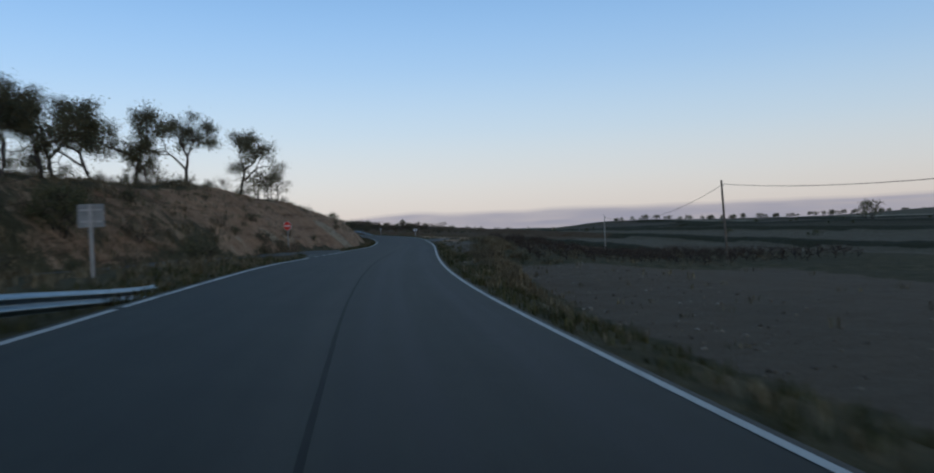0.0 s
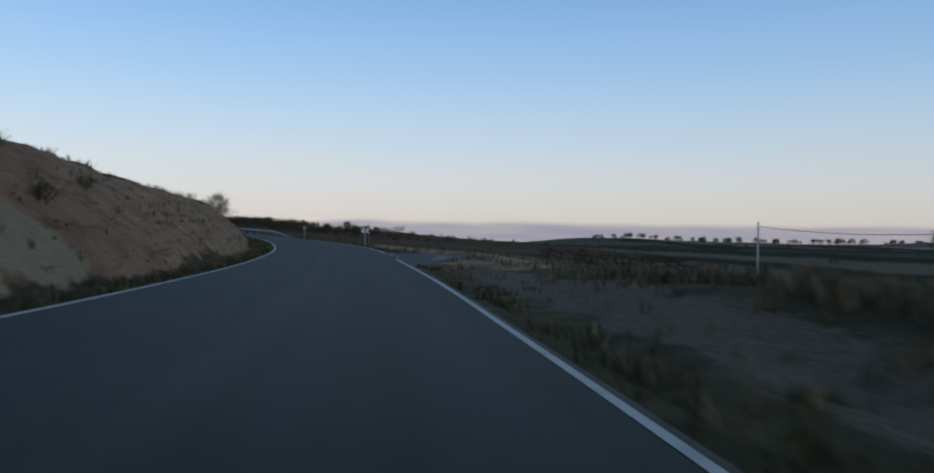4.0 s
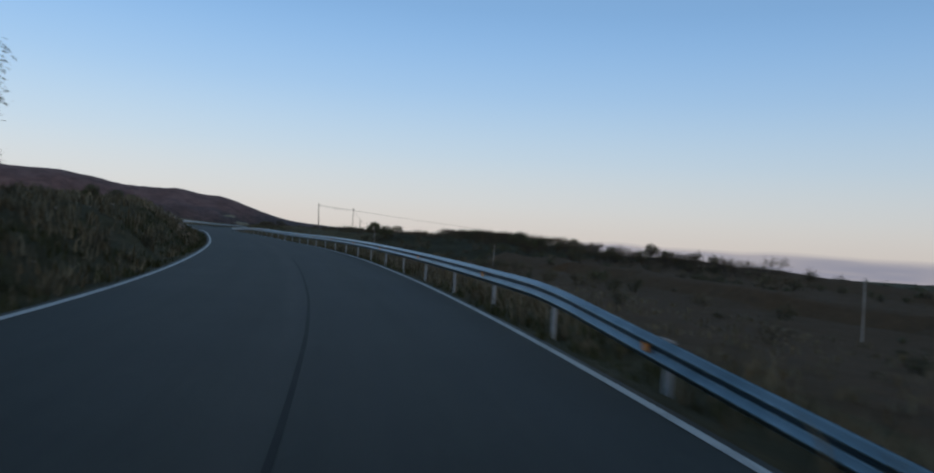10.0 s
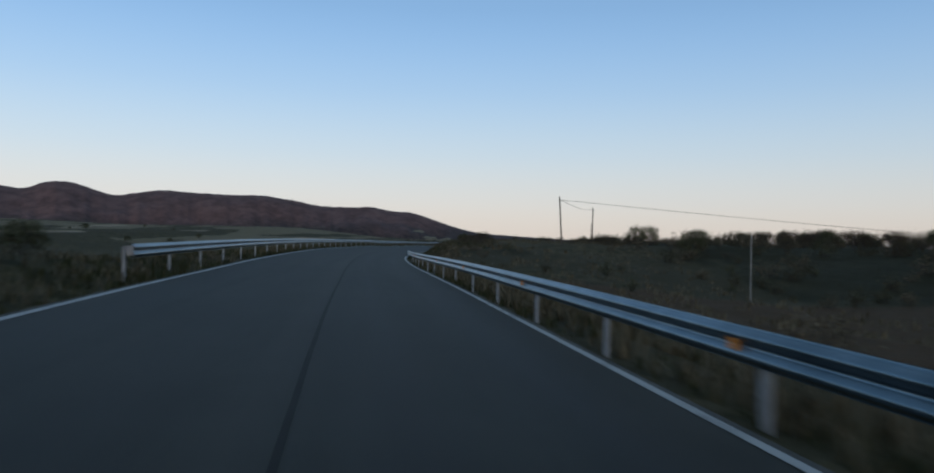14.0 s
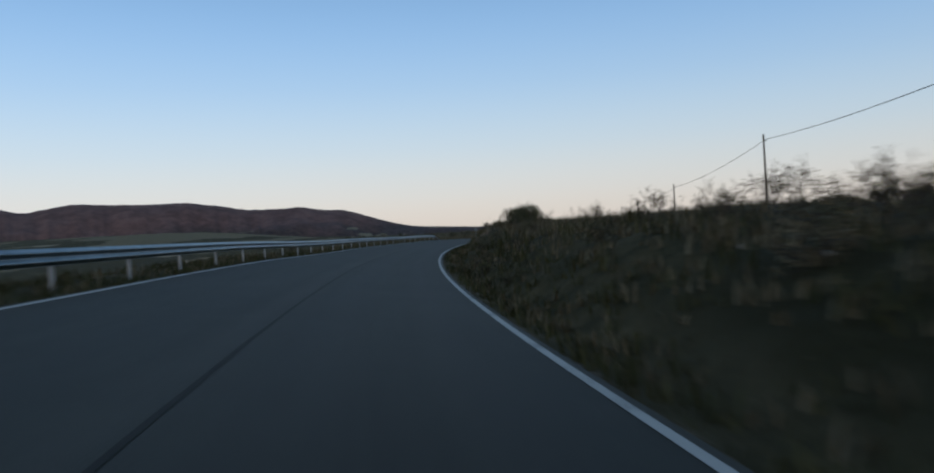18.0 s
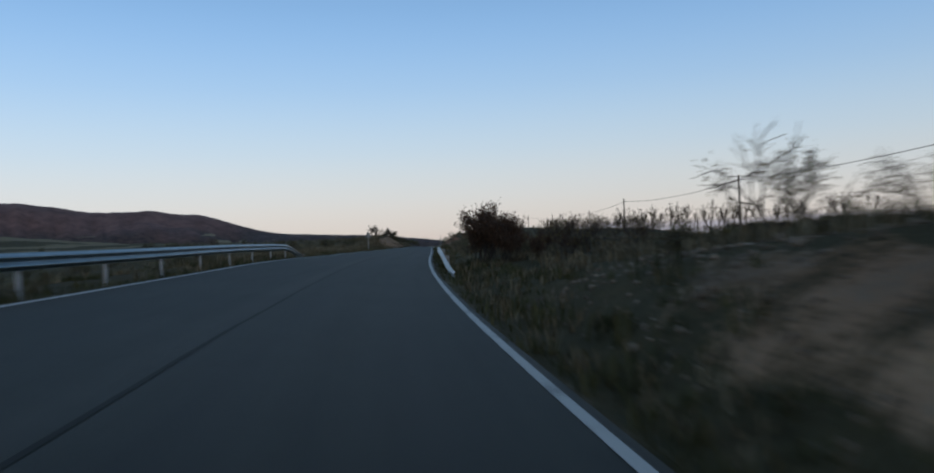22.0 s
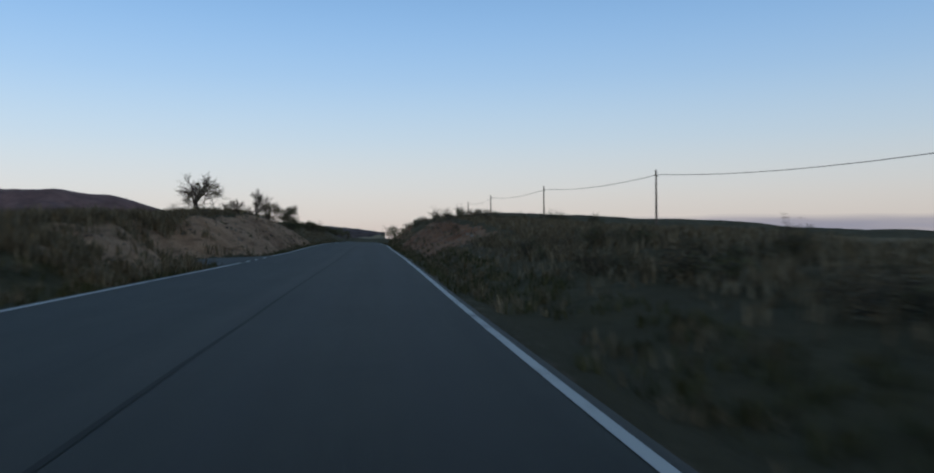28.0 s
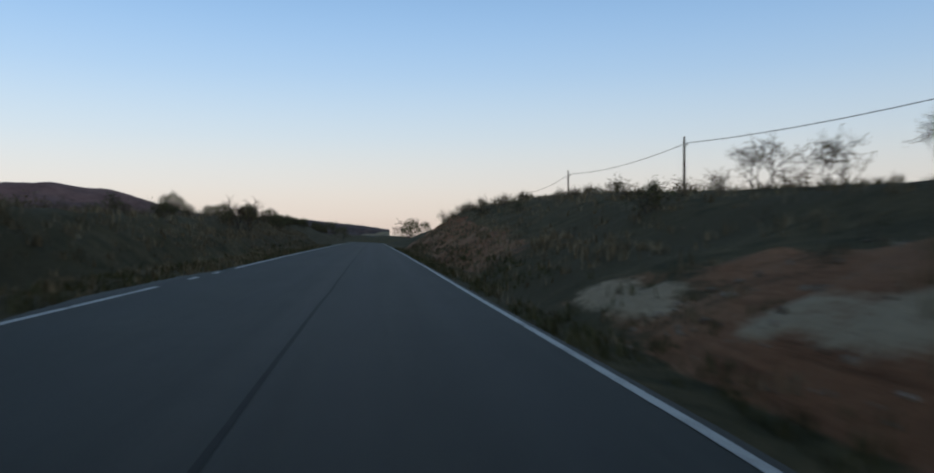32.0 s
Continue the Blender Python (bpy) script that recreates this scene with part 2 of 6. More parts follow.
M_LINE, t, b = node_material("worn_white_road_paint")
co = coords(t)
p1, p2 = noise_node(t, co, 30, 5, 0.7), noise_node(t, co, 1.3, 4)
wornf = math_node(t, "ADD", math_node(t, "MULTIPLY", p1, 0.6), math_node(t, "MULTIPLY", p2, 0.6))
t.links.new(mix_node(t, ramp_node(t, wornf, [(0.62, (0, 0, 0)), (0.78, (1, 1, 1))]), (0.40, 0.40, 0.385), (0.10, 0.097, 0.092)), b.inputs["Base Color"])
b.inputs["Roughness"].default_value = 0.75

M_SEAL = simple("black_bitumen_seal", (0.0100, 0.0108, 0.0092), (0.0205, 0.0218, 0.0186), 2.5, 0.76, 0, 0, 0.01, 0.15)
M_STEEL = simple("galvanised_steel", (0.10, 0.15, 0.18), (0.18, 0.235, 0.27), 3, 0.36, 0.95, 0.1, 0.002, 0.5)
M_POST = simple("galvanised_post_steel", (0.26, 0.27, 0.28), (0.38, 0.39, 0.40), 4, 0.6, 0.3)
M_ORANGE = simple("orange_reflector", (0.75, 0.26, 0.03), (0.85, 0.34, 0.05), 9, 0.4)
M_WOOD = simple("weathered_pole_wood", (0.09, 0.075, 0.06), (0.16, 0.135, 0.11), 6, 0.9, 0, 0.4, 0.01)
M_STAKE = simple("pale_stake", (0.30, 0.28, 0.25), (0.42, 0.39, 0.35), 6, 0.85)
M_WIRE = simple("dark_cable", (0.02, 0.02, 0.022), (0.035, 0.035, 0.04), 5, 0.6)
M_RED = simple("red_sign_sheeting", (0.50, 0.025, 0.02), (0.58, 0.035, 0.025), 2, 0.4)
M_WHITE = simple("white_sign_sheeting", (0.68, 0.69, 0.70), (0.78, 0.79, 0.80), 3, 0.4)
M_NAVY = simple("dark_blue_sign_sheeting", (0.012, 0.022, 0.06), (0.018, 0.03, 0.075), 2, 0.4)
M_BACK = simple("bare_sign_back", (0.15, 0.17, 0.185), (0.225, 0.245, 0.26), 5, 0.55, 0.3)
M_BARK = simple("grey_brown_bark", (0.030, 0.025, 0.020), (0.070, 0.058, 0.048), 9, 0.95, 0, 0.6, 0.02)
M_TWIG = leafy("dry_twigs", (0.030, 0.022, 0.016), (0.075, 0.055, 0.040))
M_LEAF_OLIVE = leafy("grey_green_leaves", (0.055, 0.058, 0.030), (0.115, 0.105, 0.060))
M_LEAF_GREEN = leafy("dull_green_leaves", (0.038, 0.045, 0.020), (0.132, 0.136, 0.068))
M_LEAF_RED = leafy("russet_leaves", (0.036, 0.024, 0.016), (0.095, 0.052, 0.030))
M_LEAF_YELLOW = leafy("yellowing_leaves", (0.090, 0.075, 0.025), (0.190, 0.150, 0.060))
M_STRAW = leafy("dry_straw_grass", (0.070, 0.060, 0.036), (0.210, 0.176, 0.112), 0.85)
M_PLUME = leafy("pale_plumed_grass", (0.150, 0.130, 0.085), (0.340, 0.295, 0.205), 0.85)
M_GRASS = leafy("dull_green_grass", (0.028, 0.034, 0.012), (0.085, 0.080, 0.034), 0.85)
M_STONE = simple("pale_limestone", (0.18, 0.155, 0.125), (0.33, 0.29, 0.24), 5, 0.9, 0, 0.5, 0.02)
M_RUBBLE = leafy("crumbled_stone", (0.085, 0.068, 0.052), (0.225, 0.190, 0.148), 0.95)
# far slopes: reddish higher up, darker with a few pale clearings lower down
M_HILL, t, b = node_material("far_scrub_hill")
co = coords(t)
h1, h2, h3 = noise_node(t, co, 0.004, 5), noise_node(t, co, 0.018, 6, 0.7), noise_node(t, co, 0.06, 4)
sep = t.nodes.new("ShaderNodeSeparateXYZ")
t.links.new(co, sep.inputs[0])
upper_tone = mix_node(t, ramp_node(t, h2, [(0.35, (0, 0, 0)), (0.65, (1, 1, 1))]), (0.112, 0.069, 0.064), (0.200, 0.122, 0.110))
scrub = mix_node(t, ramp_node(t, h3, [(0.35, (0, 0, 0)), (0.65, (1, 1, 1))]), (0.046, 0.038, 0.040), (0.105, 0.074, 0.066))
# the reddish tone takes over with height, broken up by noise
up = math_node(t, "MULTIPLY_ADD", sep.outputs[2], 0.0105, math_node(t, "MULTIPLY_ADD", h1, 1.6, math_node(t, "MULTIPLY_ADD", h2, 0.5, -1.35)))
col = mix_node(t, ramp_node(t, up, [(0.25, (0, 0, 0)), (0.75, (1, 1, 1))]), scrub, upper_tone)
# fallow fields along the foot of the slopes
flat = t.nodes.new("ShaderNodeVectorMath")
flat.operation = "MULTIPLY"
t.links.new(co, flat.inputs[0])
flat.inputs[1].default_value = (0.0045, 0.0045, 0.055)
f1 = math_node(t, "SUBTRACT", noise_node(t, flat.outputs[0], 1.0, 3, 0.5), math_node(t, "MAXIMUM", math_node(t, "MULTIPLY_ADD", sep.outputs[2], 0.008, -0.40), 0.0))
col = mix_node(t, ramp_node(t, f1, [(0.57, (0, 0, 0)), (0.60, (1, 1, 1))]), col, mix_node(t, h3, (0.13, 0.115, 0.075), (0.30, 0.26, 0.18)))
t.links.new(col, b.inputs["Base Color"])
b.inputs["Roughness"].default_value, b.inputs["Specular IOR Level"].default_value = 0.95, 0.1
# Road alignment: heading in degrees every 25 m, level, crossfall and place of the edge line by station.
HEADING = [6.94, 4.11, 2.88, 3.62, 6.17, 10.64, 15.83, 22.13, 29.84, 34.56, 35.9, 35.64, 33.75, 30.46, 27.0, 23.54, 20.61, 18.01, 16.45, 16.22, 16.08, 15.96, 16.13, 16.11, 15.95]
LEVEL = [(0, -1.32), (30, -1.66), (60, -1.88), (90, -1.97), (120, -1.85), (150, -1.56), (180, -1.21), (210, -0.63), (240, -0.05), (270, 0.42), (300, 0.62), (350, 0.93), (400, 1.37), (450, 1.83), (500, 1.87), (550, 1.9), (600, 1.95)]
CROSSFALL = [(10, -0.082), (27, -0.097), (44, -0.07), (70, -0.038), (112, 0.027), (130, 0.012), (165, -0.026), (202, -0.003), (220, -0.015), (239, -0.056), (258, -0.052), (304, -0.1), (314, -0.104), (332, -0.109), (351, -0.116), (370, -0.096), (389, -0.095), (419, -0.08), (428, -0.08), (458, -0.043), (468, -0.043), (478, -0.041), (527, -0.032), (566, -0.027), (585, -0.042), (605, -0.048)]
EDGE = [(0, 2.92), (12, 2.56), (25, 2.2), (38, 1.95), (55, 1.85), (80, 2.02), (107, 2.19), (120, 2.65), (135, 2.9), (165, 2.94), (200, 2.67), (220, 2.92), (240, 2.96), (255, 2.62), (270, 2.44), (300, 2.17), (320, 1.92), (350, 1.71), (385, 1.49), (425, 1.5), (460, 1.74), (485, 1.79), (520, 1.58), (560, 1.93), (580, 2.06), (600, 2.27)]


# ---------------------------------------------------------------- mesh helpers
def fast_mesh(name, verts, quads=None, tris=None, smooth=False):
    me = bpy.data.meshes.new(name)
    verts = np.asarray(verts, dtype=np.float32).reshape(-1, 3)
    loops, starts, sizes = [], [], []
    n = 0
    for arr, k in ((quads, 4), (tris, 3)):
        if arr is None or len(arr) == 0:
            continue
        arr = np.asarray(arr, dtype=np.int32).reshape(-1, k)
        loops.append(arr.ravel())
        starts.append(n + np.arange(len(arr), dtype=np.int32) * k)
        sizes.append(np.full(len(arr), k, dtype=np.int32))
        n += arr.size
    me.vertices.add(len(verts))
    me.vertices.foreach_set("co", verts.ravel())
    me.loops.add(n)
    me.loops.foreach_set("vertex_index", np.concatenate(loops))
    st = np.concatenate(starts)
    me.polygons.add(len(st))
    me.polygons.foreach_set("loop_start", st)
    me.polygons.foreach_set("loop_total", np.concatenate(sizes))
    if smooth:
        me.polygons.foreach_set("use_smooth", np.ones(len(st), dtype=bool))
    me.update(calc_edges=True)
    return me


def put(name, me, mat, parent=None, label=""):
    ob = new(name, me)
    if mat is not None and not me.materials:
        me.materials.append(mat)
    if parent is not None:
        ob.parent = parent
    return tagged(ob, label)


def part(name, bm, mat, parent, label=""):
    me = bpy.data.meshes.new(name)
    bm.to_mesh(me)
    bm.free()
    return put(name, me, mat, parent, label)


def thing(name, m, label, category, group=""):
    e = new(name)
    e.empty_display_size = 0.2
    e.matrix_world = m
    return tagged(e, label, category, group)


def box_bm(sx, sy, sz, at=(0, 0, 0), bevel=0.0, bm=None):
    bm = bm or bmesh.new()
    r = bmesh.ops.create_cube(bm, size=1.0, matrix=Matrix.Translation(at) @ Matrix.Diagonal((sx, sy, sz, 1)))
    if bevel:
        es = list({e for v in r["verts"] for e in v.link_edges})
        bmesh.ops.bevel(bm, geom=es, offset=bevel, segments=2, affect="EDGES")
    return bm


def tube(points, radii, sides=7):
    """Vertices and quads of a tapered tube along points."""
    P = np.asarray(points, dtype=float)
    n = len(P)
    T = np.gradient(P, axis=0)
    T /= np.linalg.norm(T, axis=1)[:, None] + 1e-9
    up = np.where(np.abs(T[:, 2:3]) > 0.9, [[1.0, 0, 0]], [[0, 0, 1.0]])
    A = np.cross(T, up)
    A /= np.linalg.norm(A, axis=1)[:, None] + 1e-9
    B = np.cross(T, A)
    a = np.arange(sides) / sides * 2 * np.pi
    ring = A[:, None] * np.cos(a)[None, :, None] + B[:, None] * np.sin(a)[None, :, None]
    V = (P[:, None] + ring * np.asarray(radii)[:, None, None]).reshape(-1, 3)
    i, j = np.meshgrid(np.arange(n - 1), np.arange(sides), indexing="ij")
    q = np.stack([i * sides + j, i * sides + (j + 1) % sides, (i + 1) * sides + (j + 1) % sides, (i + 1) * sides + j], -1).reshape(-1, 4)
    return V, q


def join(pieces):
    V, Q, n = [], [], 0
    for v, q in pieces:
        V.append(v)
        Q.append(np.asarray(q) + n)
        n += len(v)
    return np.concatenate(V), np.concatenate(Q)


def lattice(x, y, seed):
    h = (x.astype(np.int64) * 374761393 + y.astype(np.int64) * 668265263 + seed * 974634777) & 0x7FFFFFFF
    h = ((h ^ (h >> 13)) * 1274126177) & 0x7FFFFFFF
    return ((h ^ (h >> 16)) & 0xFFFF) / 65535.0


def value_noise(x, y, seed=0, octaves=4, gain=0.5):
    """Fractal value noise, about -1 to 1."""
    x, y = np.asarray(x, dtype=float), np.asarray(y, dtype=float)
    out, amp, tot = 0.0, 1.0, 0.0
    for o in range(octaves):
        xi, yi = np.floor(x), np.floor(y)
        u, v = x - xi, y - yi
        u, v = u * u * (3 - 2 * u), v * v * (3 - 2 * v)
        a, b_ = lattice(xi, yi, seed + o), lattice(xi + 1, yi, seed + o)
        c, d = lattice(xi, yi + 1, seed + o), lattice(xi + 1, yi + 1, seed + o)
        out = out + amp * (2 * ((a * (1 - u) + b_ * u) * (1 - v) + (c * (1 - u) + d * u) * v) - 1)
        tot += amp
        amp *= gain
        x, y = x * 2.03 + 17.1, y * 2.03 + 5.7
    return out / tot


# ---------------------------------------------------------------- alignment
def cubic(x, k, v):
    k, v = np.asarray(k, float), np.asarray(v, float)
    m = np.gradient(v, k)
    i = np.clip(np.searchsorted(k, x) - 1, 0, len(k) - 2)
    w = k[i + 1] - k[i]
    u = np.clip((x - k[i]) / w, 0, 1)
    return (2 * u**3 - 3 * u**2 + 1) * v[i] + (u**3 - 2 * u**2 + u) * w * m[i] + (3 * u**2 - 2 * u**3) * v[i + 1] + (u**3 - u**2) * w * m[i + 1]


def table(x, rows):
    k, v = zip(*rows)
    return cubic(np.asarray(x, float), k, v)


def lin(x, rows):
    k, v = zip(*rows)
    return np.interp(x, k, v)


ST = np.arange(-700, 2600.01, 0.5)
HD = np.radians(cubic(ST, np.arange(25) * 25.0, HEADING))
_dx, _dy = -np.sin(HD) * 0.5, np.cos(HD) * 0.5
_i0 = int(np.argmin(np.abs(ST)))
AX = np.concatenate([[0], np.cumsum((_dx[1:] + _dx[:-1]) / 2)])
AY = np.concatenate([[0], np.cumsum((_dy[1:] + _dy[:-1]) / 2)])
AX, AY = AX - AX[_i0], AY - AY[_i0]


def axis(s):
    return np.interp(s, ST, AX), np.interp(s, ST, AY), np.interp(s, ST, HD)


def level(s):
    s = np.asarray(s, float)
    return table(s, LEVEL) + np.where(s > 600, -0.0045 * (s - 600) - 0.00002 * np.maximum(s - 600, 0) ** 2 * (s < 1200), 0) * (s > 600)


def fall(s):
    return table(s, CROSSFALL)


def line_r(s):
    return table(s, EDGE)


WIDTH = 6.79
# asphalt widened at the side tracks: station, extra width
WIDE_L = [(24, 0), (40, 0), (46, 0.9), (52, 1.5), (58, 1.4), (63, 0), (167, 0), (171, 0.7), (174, 1.7), (178, 1.7), (182, 0), (237, 0), (242, 1.4), (248, 1.4), (254, 0), (454, 0), (459, 0.8), (466, 0.8),
          (472, 0), (546, 0), (549, 2.5), (555, 2.5), (559, 0), (603, 0), (609, 0.5), (616, 0.5), (622, 0)]
WIDE_R = [(98.5, 0), (100.4, 1.2), (102.5, 2.1), (104.3, 2.6), (105.8, 4.6), (107.2, 5.3), (108.5, 5.0), (110.1, 4.1), (111.5, 3.6), (112.4, 2.9), (113.0, 1.6), (114, 0.7), (118, 0.25), (122, 0), (482, 0), (486, 3), (492, 3), (497, 0)]


def pave_l(s):
    return line_r(s) - WIDTH - 0.16 - lin(s, WIDE_L)


def pave_r(s):
    return line_r(s) + 0.16 + lin(s, WIDE_R)


# banks: station, toe and crest distance from the asphalt, crest height above the road
LEFT_A = [(-80, 3, 9, 0.4), (0, 18, 24, 3.8), (18, 14, 19, 4.3), (30, 10.6, 15.5, 4.7), (46, 7.0, 14.5, 5.4), (62, 4.2, 14, 6.0), (80, 2.6, 9.5, 5.4), (100, 1.8, 7.5, 4.5),
          (132, 1.7, 6.8, 3.6), (148, 1.6, 6.2, 3.0), (160, 1.4, 5.8, 2.6), (166, 1.6, 6.0, 2.2), (172, 6, 10, 1.1), (188, 1.0, 6, 1.7), (210, 0.8, 3.8, 1.75), (228, 0.8, 4, 1.75)]
LEFT_B = [(245, 2.5, 6, 0.6), (260, 2, 7, 0.9), (272, 1.5, 6, -0.3), (292, 1.4, 5, -1.4), (430, 1.4, 5, -1.2), (455, 2, 7, -0.1), (490, 2, 8, 0.2),
          (520, 1.6, 7, 0.7), (544, 1.4, 5.6, 1.5), (552, 3.2, 6.0, 1.9), (562, 1.1, 5.2, 2.3), (580, 1.0, 4.8, 2.7), (598, 1.0, 4.6, 1.8), (612, 3.2, 6, 1.8), (650, 2, 8, 2.5), (720, 2, 8, 3.0), (900, 2, 8, 0.5)]
LEFT = LEFT_A + LEFT_B
RIGHT_A = [(-80, 0.8, 4, -1.5), (20, 0.8, 4, -1.6), (33, 0.8, 4.5, -1.5), (50, 0.9, 6, -1.5), (62, 0.9, 5, -1.2), (75, 0.9, 4.5, -0.9), (104, 5, 12, -0.45), (110, 4, 11.5, -0.3), (118, 3, 11, -0.3), (126, 3.0, 8, -0.4), (135, 3.2, 7.5, -0.7), (150, 2.8, 6.5, -0.9), (166, 3.0, 6.2, -1.1), (178, 1.2, 4.4, -1.15), (290, 0.9, 4, -1.2),
           (302, 1.6, 5.5, 0.1), (313, 1.8, 5.4, 1.25), (326, 1.2, 4.1, 1.4), (340, 1.1, 3.6, 1.55), (356, 1.1, 4.2, 1.65), (370, 1.1, 3.4, 1.85), (392, 1.1, 5.2, 1.95)]
RIGHT_B = [(401, 1.1, 4.3, 1.8), (411, 1.1, 3.4, 1.2), (422, 1.2, 5, 0.5), (437, 1.2, 4, 0.5), (450, 1.5, 6, 0.1), (500, 1.5, 8, 0.1), (517, 1.5, 8.5, 0.65), (541, 1.3, 8.2, 0.9),
           (568, 1.2, 6.7, 1.75), (586, 1.1, 5.8, 2.72), (599, 1.1, 5.6, 2.9), (604, 1.1, 5.2, 1.4), (613, 1.4, 4.6, 1.0), (630, 1.3, 5.0, 1.6), (650, 1.5, 6, 2.5), (685, 2, 8, 3.4), (750, 2, 8, 1.8), (900, 2, 8, 0.2)]
RIGHT = RIGHT_A + RIGHT_B
# land behind the banks: station, heights above the road at 25, 70, 110 and 450 m
LAND_L = [(-80, 1, 3, 6, 14), (40, 6.6, 8, 10, 15), (110, 5, 6, 8, 12), (160, 2.6, 3, 4, 8), (230, 1.8, 1.5, 2, 6), (300, -2.6, -2.1, 1.2, 10), (430, -2.4, -1.7, 2.2, 11),
          (490, 0.6, 1.4, 4.2, 10), (540, 1.6, 2.6, 6.8, 12), (580, 2.6, 3.4, 7.6, 13), (660, 2.5, 3.4, 5.6, 12), (720, 2.5, 3.8, 6.4, 12), (900, 1, 2, 4, 7)]
LAND_R = [(-80, -2.2, -3, -3.0, 1), (70, -2.3, -3.2, -2.8, 0.5), (125, -3.9, -4, -3.2, 0), (180, -3.2, -3.6, -3.0, -1), (240, -2.4, -2.2, -4.0, -3), (300, -2.6, -0.3, -5.0, -5),
          (335, 1.2, 1.2, -6.5, -8), (385, 1.5, 2.0, -6.5, -9), (440, 0.7, 1.4, -6.5, -9), (500, 0.35, 0.4, -7, -9), (520, 0.35, 0.4, -7, -9), (545, 0.4, 0.3, -6, -9), (568, 1.1, 0.5, -6, -9), (590, 1.8, 0.3, -5, -9), (605, 2.3, 0.7, -5, -9), (640, 3.6, 1.9, -5, -10), (670, 5.6, 4.0, -5, -10), (700, 6.6, 4, -6, -11), (760, 3.0, -1, -9, -14), (1000, 0, -6, -14, -18)]
COLS = [25.0, 70.0, 110.0, 450.0]


def smooth(u):
    u = np.clip(u, 0, 1)
    return u * u * (3 - 2 * u)


def span(s, a, b, soft=4.0):
    return smooth((s - a) / soft) * smooth((b - s) / soft)


def side_profile(s, e, bank, land):
    """Height above the road and steepness of the bank at e metres outside the asphalt."""
    k = [r[0] for r in bank]
    toe, crest, high = (np.interp(s, k, [r[i] for r in bank]) for i in (1, 2, 3))
    wob = value_noise(s / 7.0, 0 * s, 5, 3)
    crest = crest * (1 + 0.10 * wob)
    high = high * (1 + 0.07 * value_noise(s / 9.0, 0 * s + 3, 8, 3))
    kl = [r[0] for r in land]
    lands = [np.interp(s, kl, [r[i] for r in land]) for i in (1, 2, 3, 4)]
    u = (e - toe) / (crest - toe)
    ditch = -0.16 * smooth(e / 0.6) * (1 - smooth((e - toe) / 1.0))
    ramp = np.clip(u, 0, 1)
    shape = np.where(high > 0, ramp ** 0.85 * (1 - 0.15 * smooth((ramp - 0.7) / 0.3)) / 0.85, smooth(ramp))
    shape = np.minimum(shape, 1.0)
    z = ditch + shape * high
    xs = [crest] + [np.full_like(crest, c) for c in COLS]
    zs = [high] + lands
    xs[1] = np.maximum(xs[1], crest + 3)
    out = z
    for a in range(4):
        w = smooth((e - xs[a]) / (xs[a + 1] - xs[a]))
        seg = zs[a] + (zs[a + 1] - zs[a]) * w
        out = np.where(e > xs[a], seg, out)
    steep = np.where((u > 0) & (u < 1), np.abs(high) / (crest - toe), 0)
    return out, steep, u, high


CHORD = math.atan2(193.6, 552.6)


def plan(s, d):
    """World x and y: square to the road near it, along one direction far off."""
    x, y, a = axis(s)
    c = np.clip(d, -55, 70)
    o = d - c
    return x + c * np.cos(a) + o * math.cos(CHORD), y + c * np.sin(a) + o * math.sin(CHORD)


def terraces(s, e):
    """Number of the field terrace and the place across it, 0 at its lower edge to 1."""
    k = (e + 12 * value_noise(s / 190, 0 * s, 15, 2) + 2 * value_noise(s / 40, e / 60, 16, 2)) / (17 + 0.10 * e)
    return np.floor(k), k - np.floor(k)


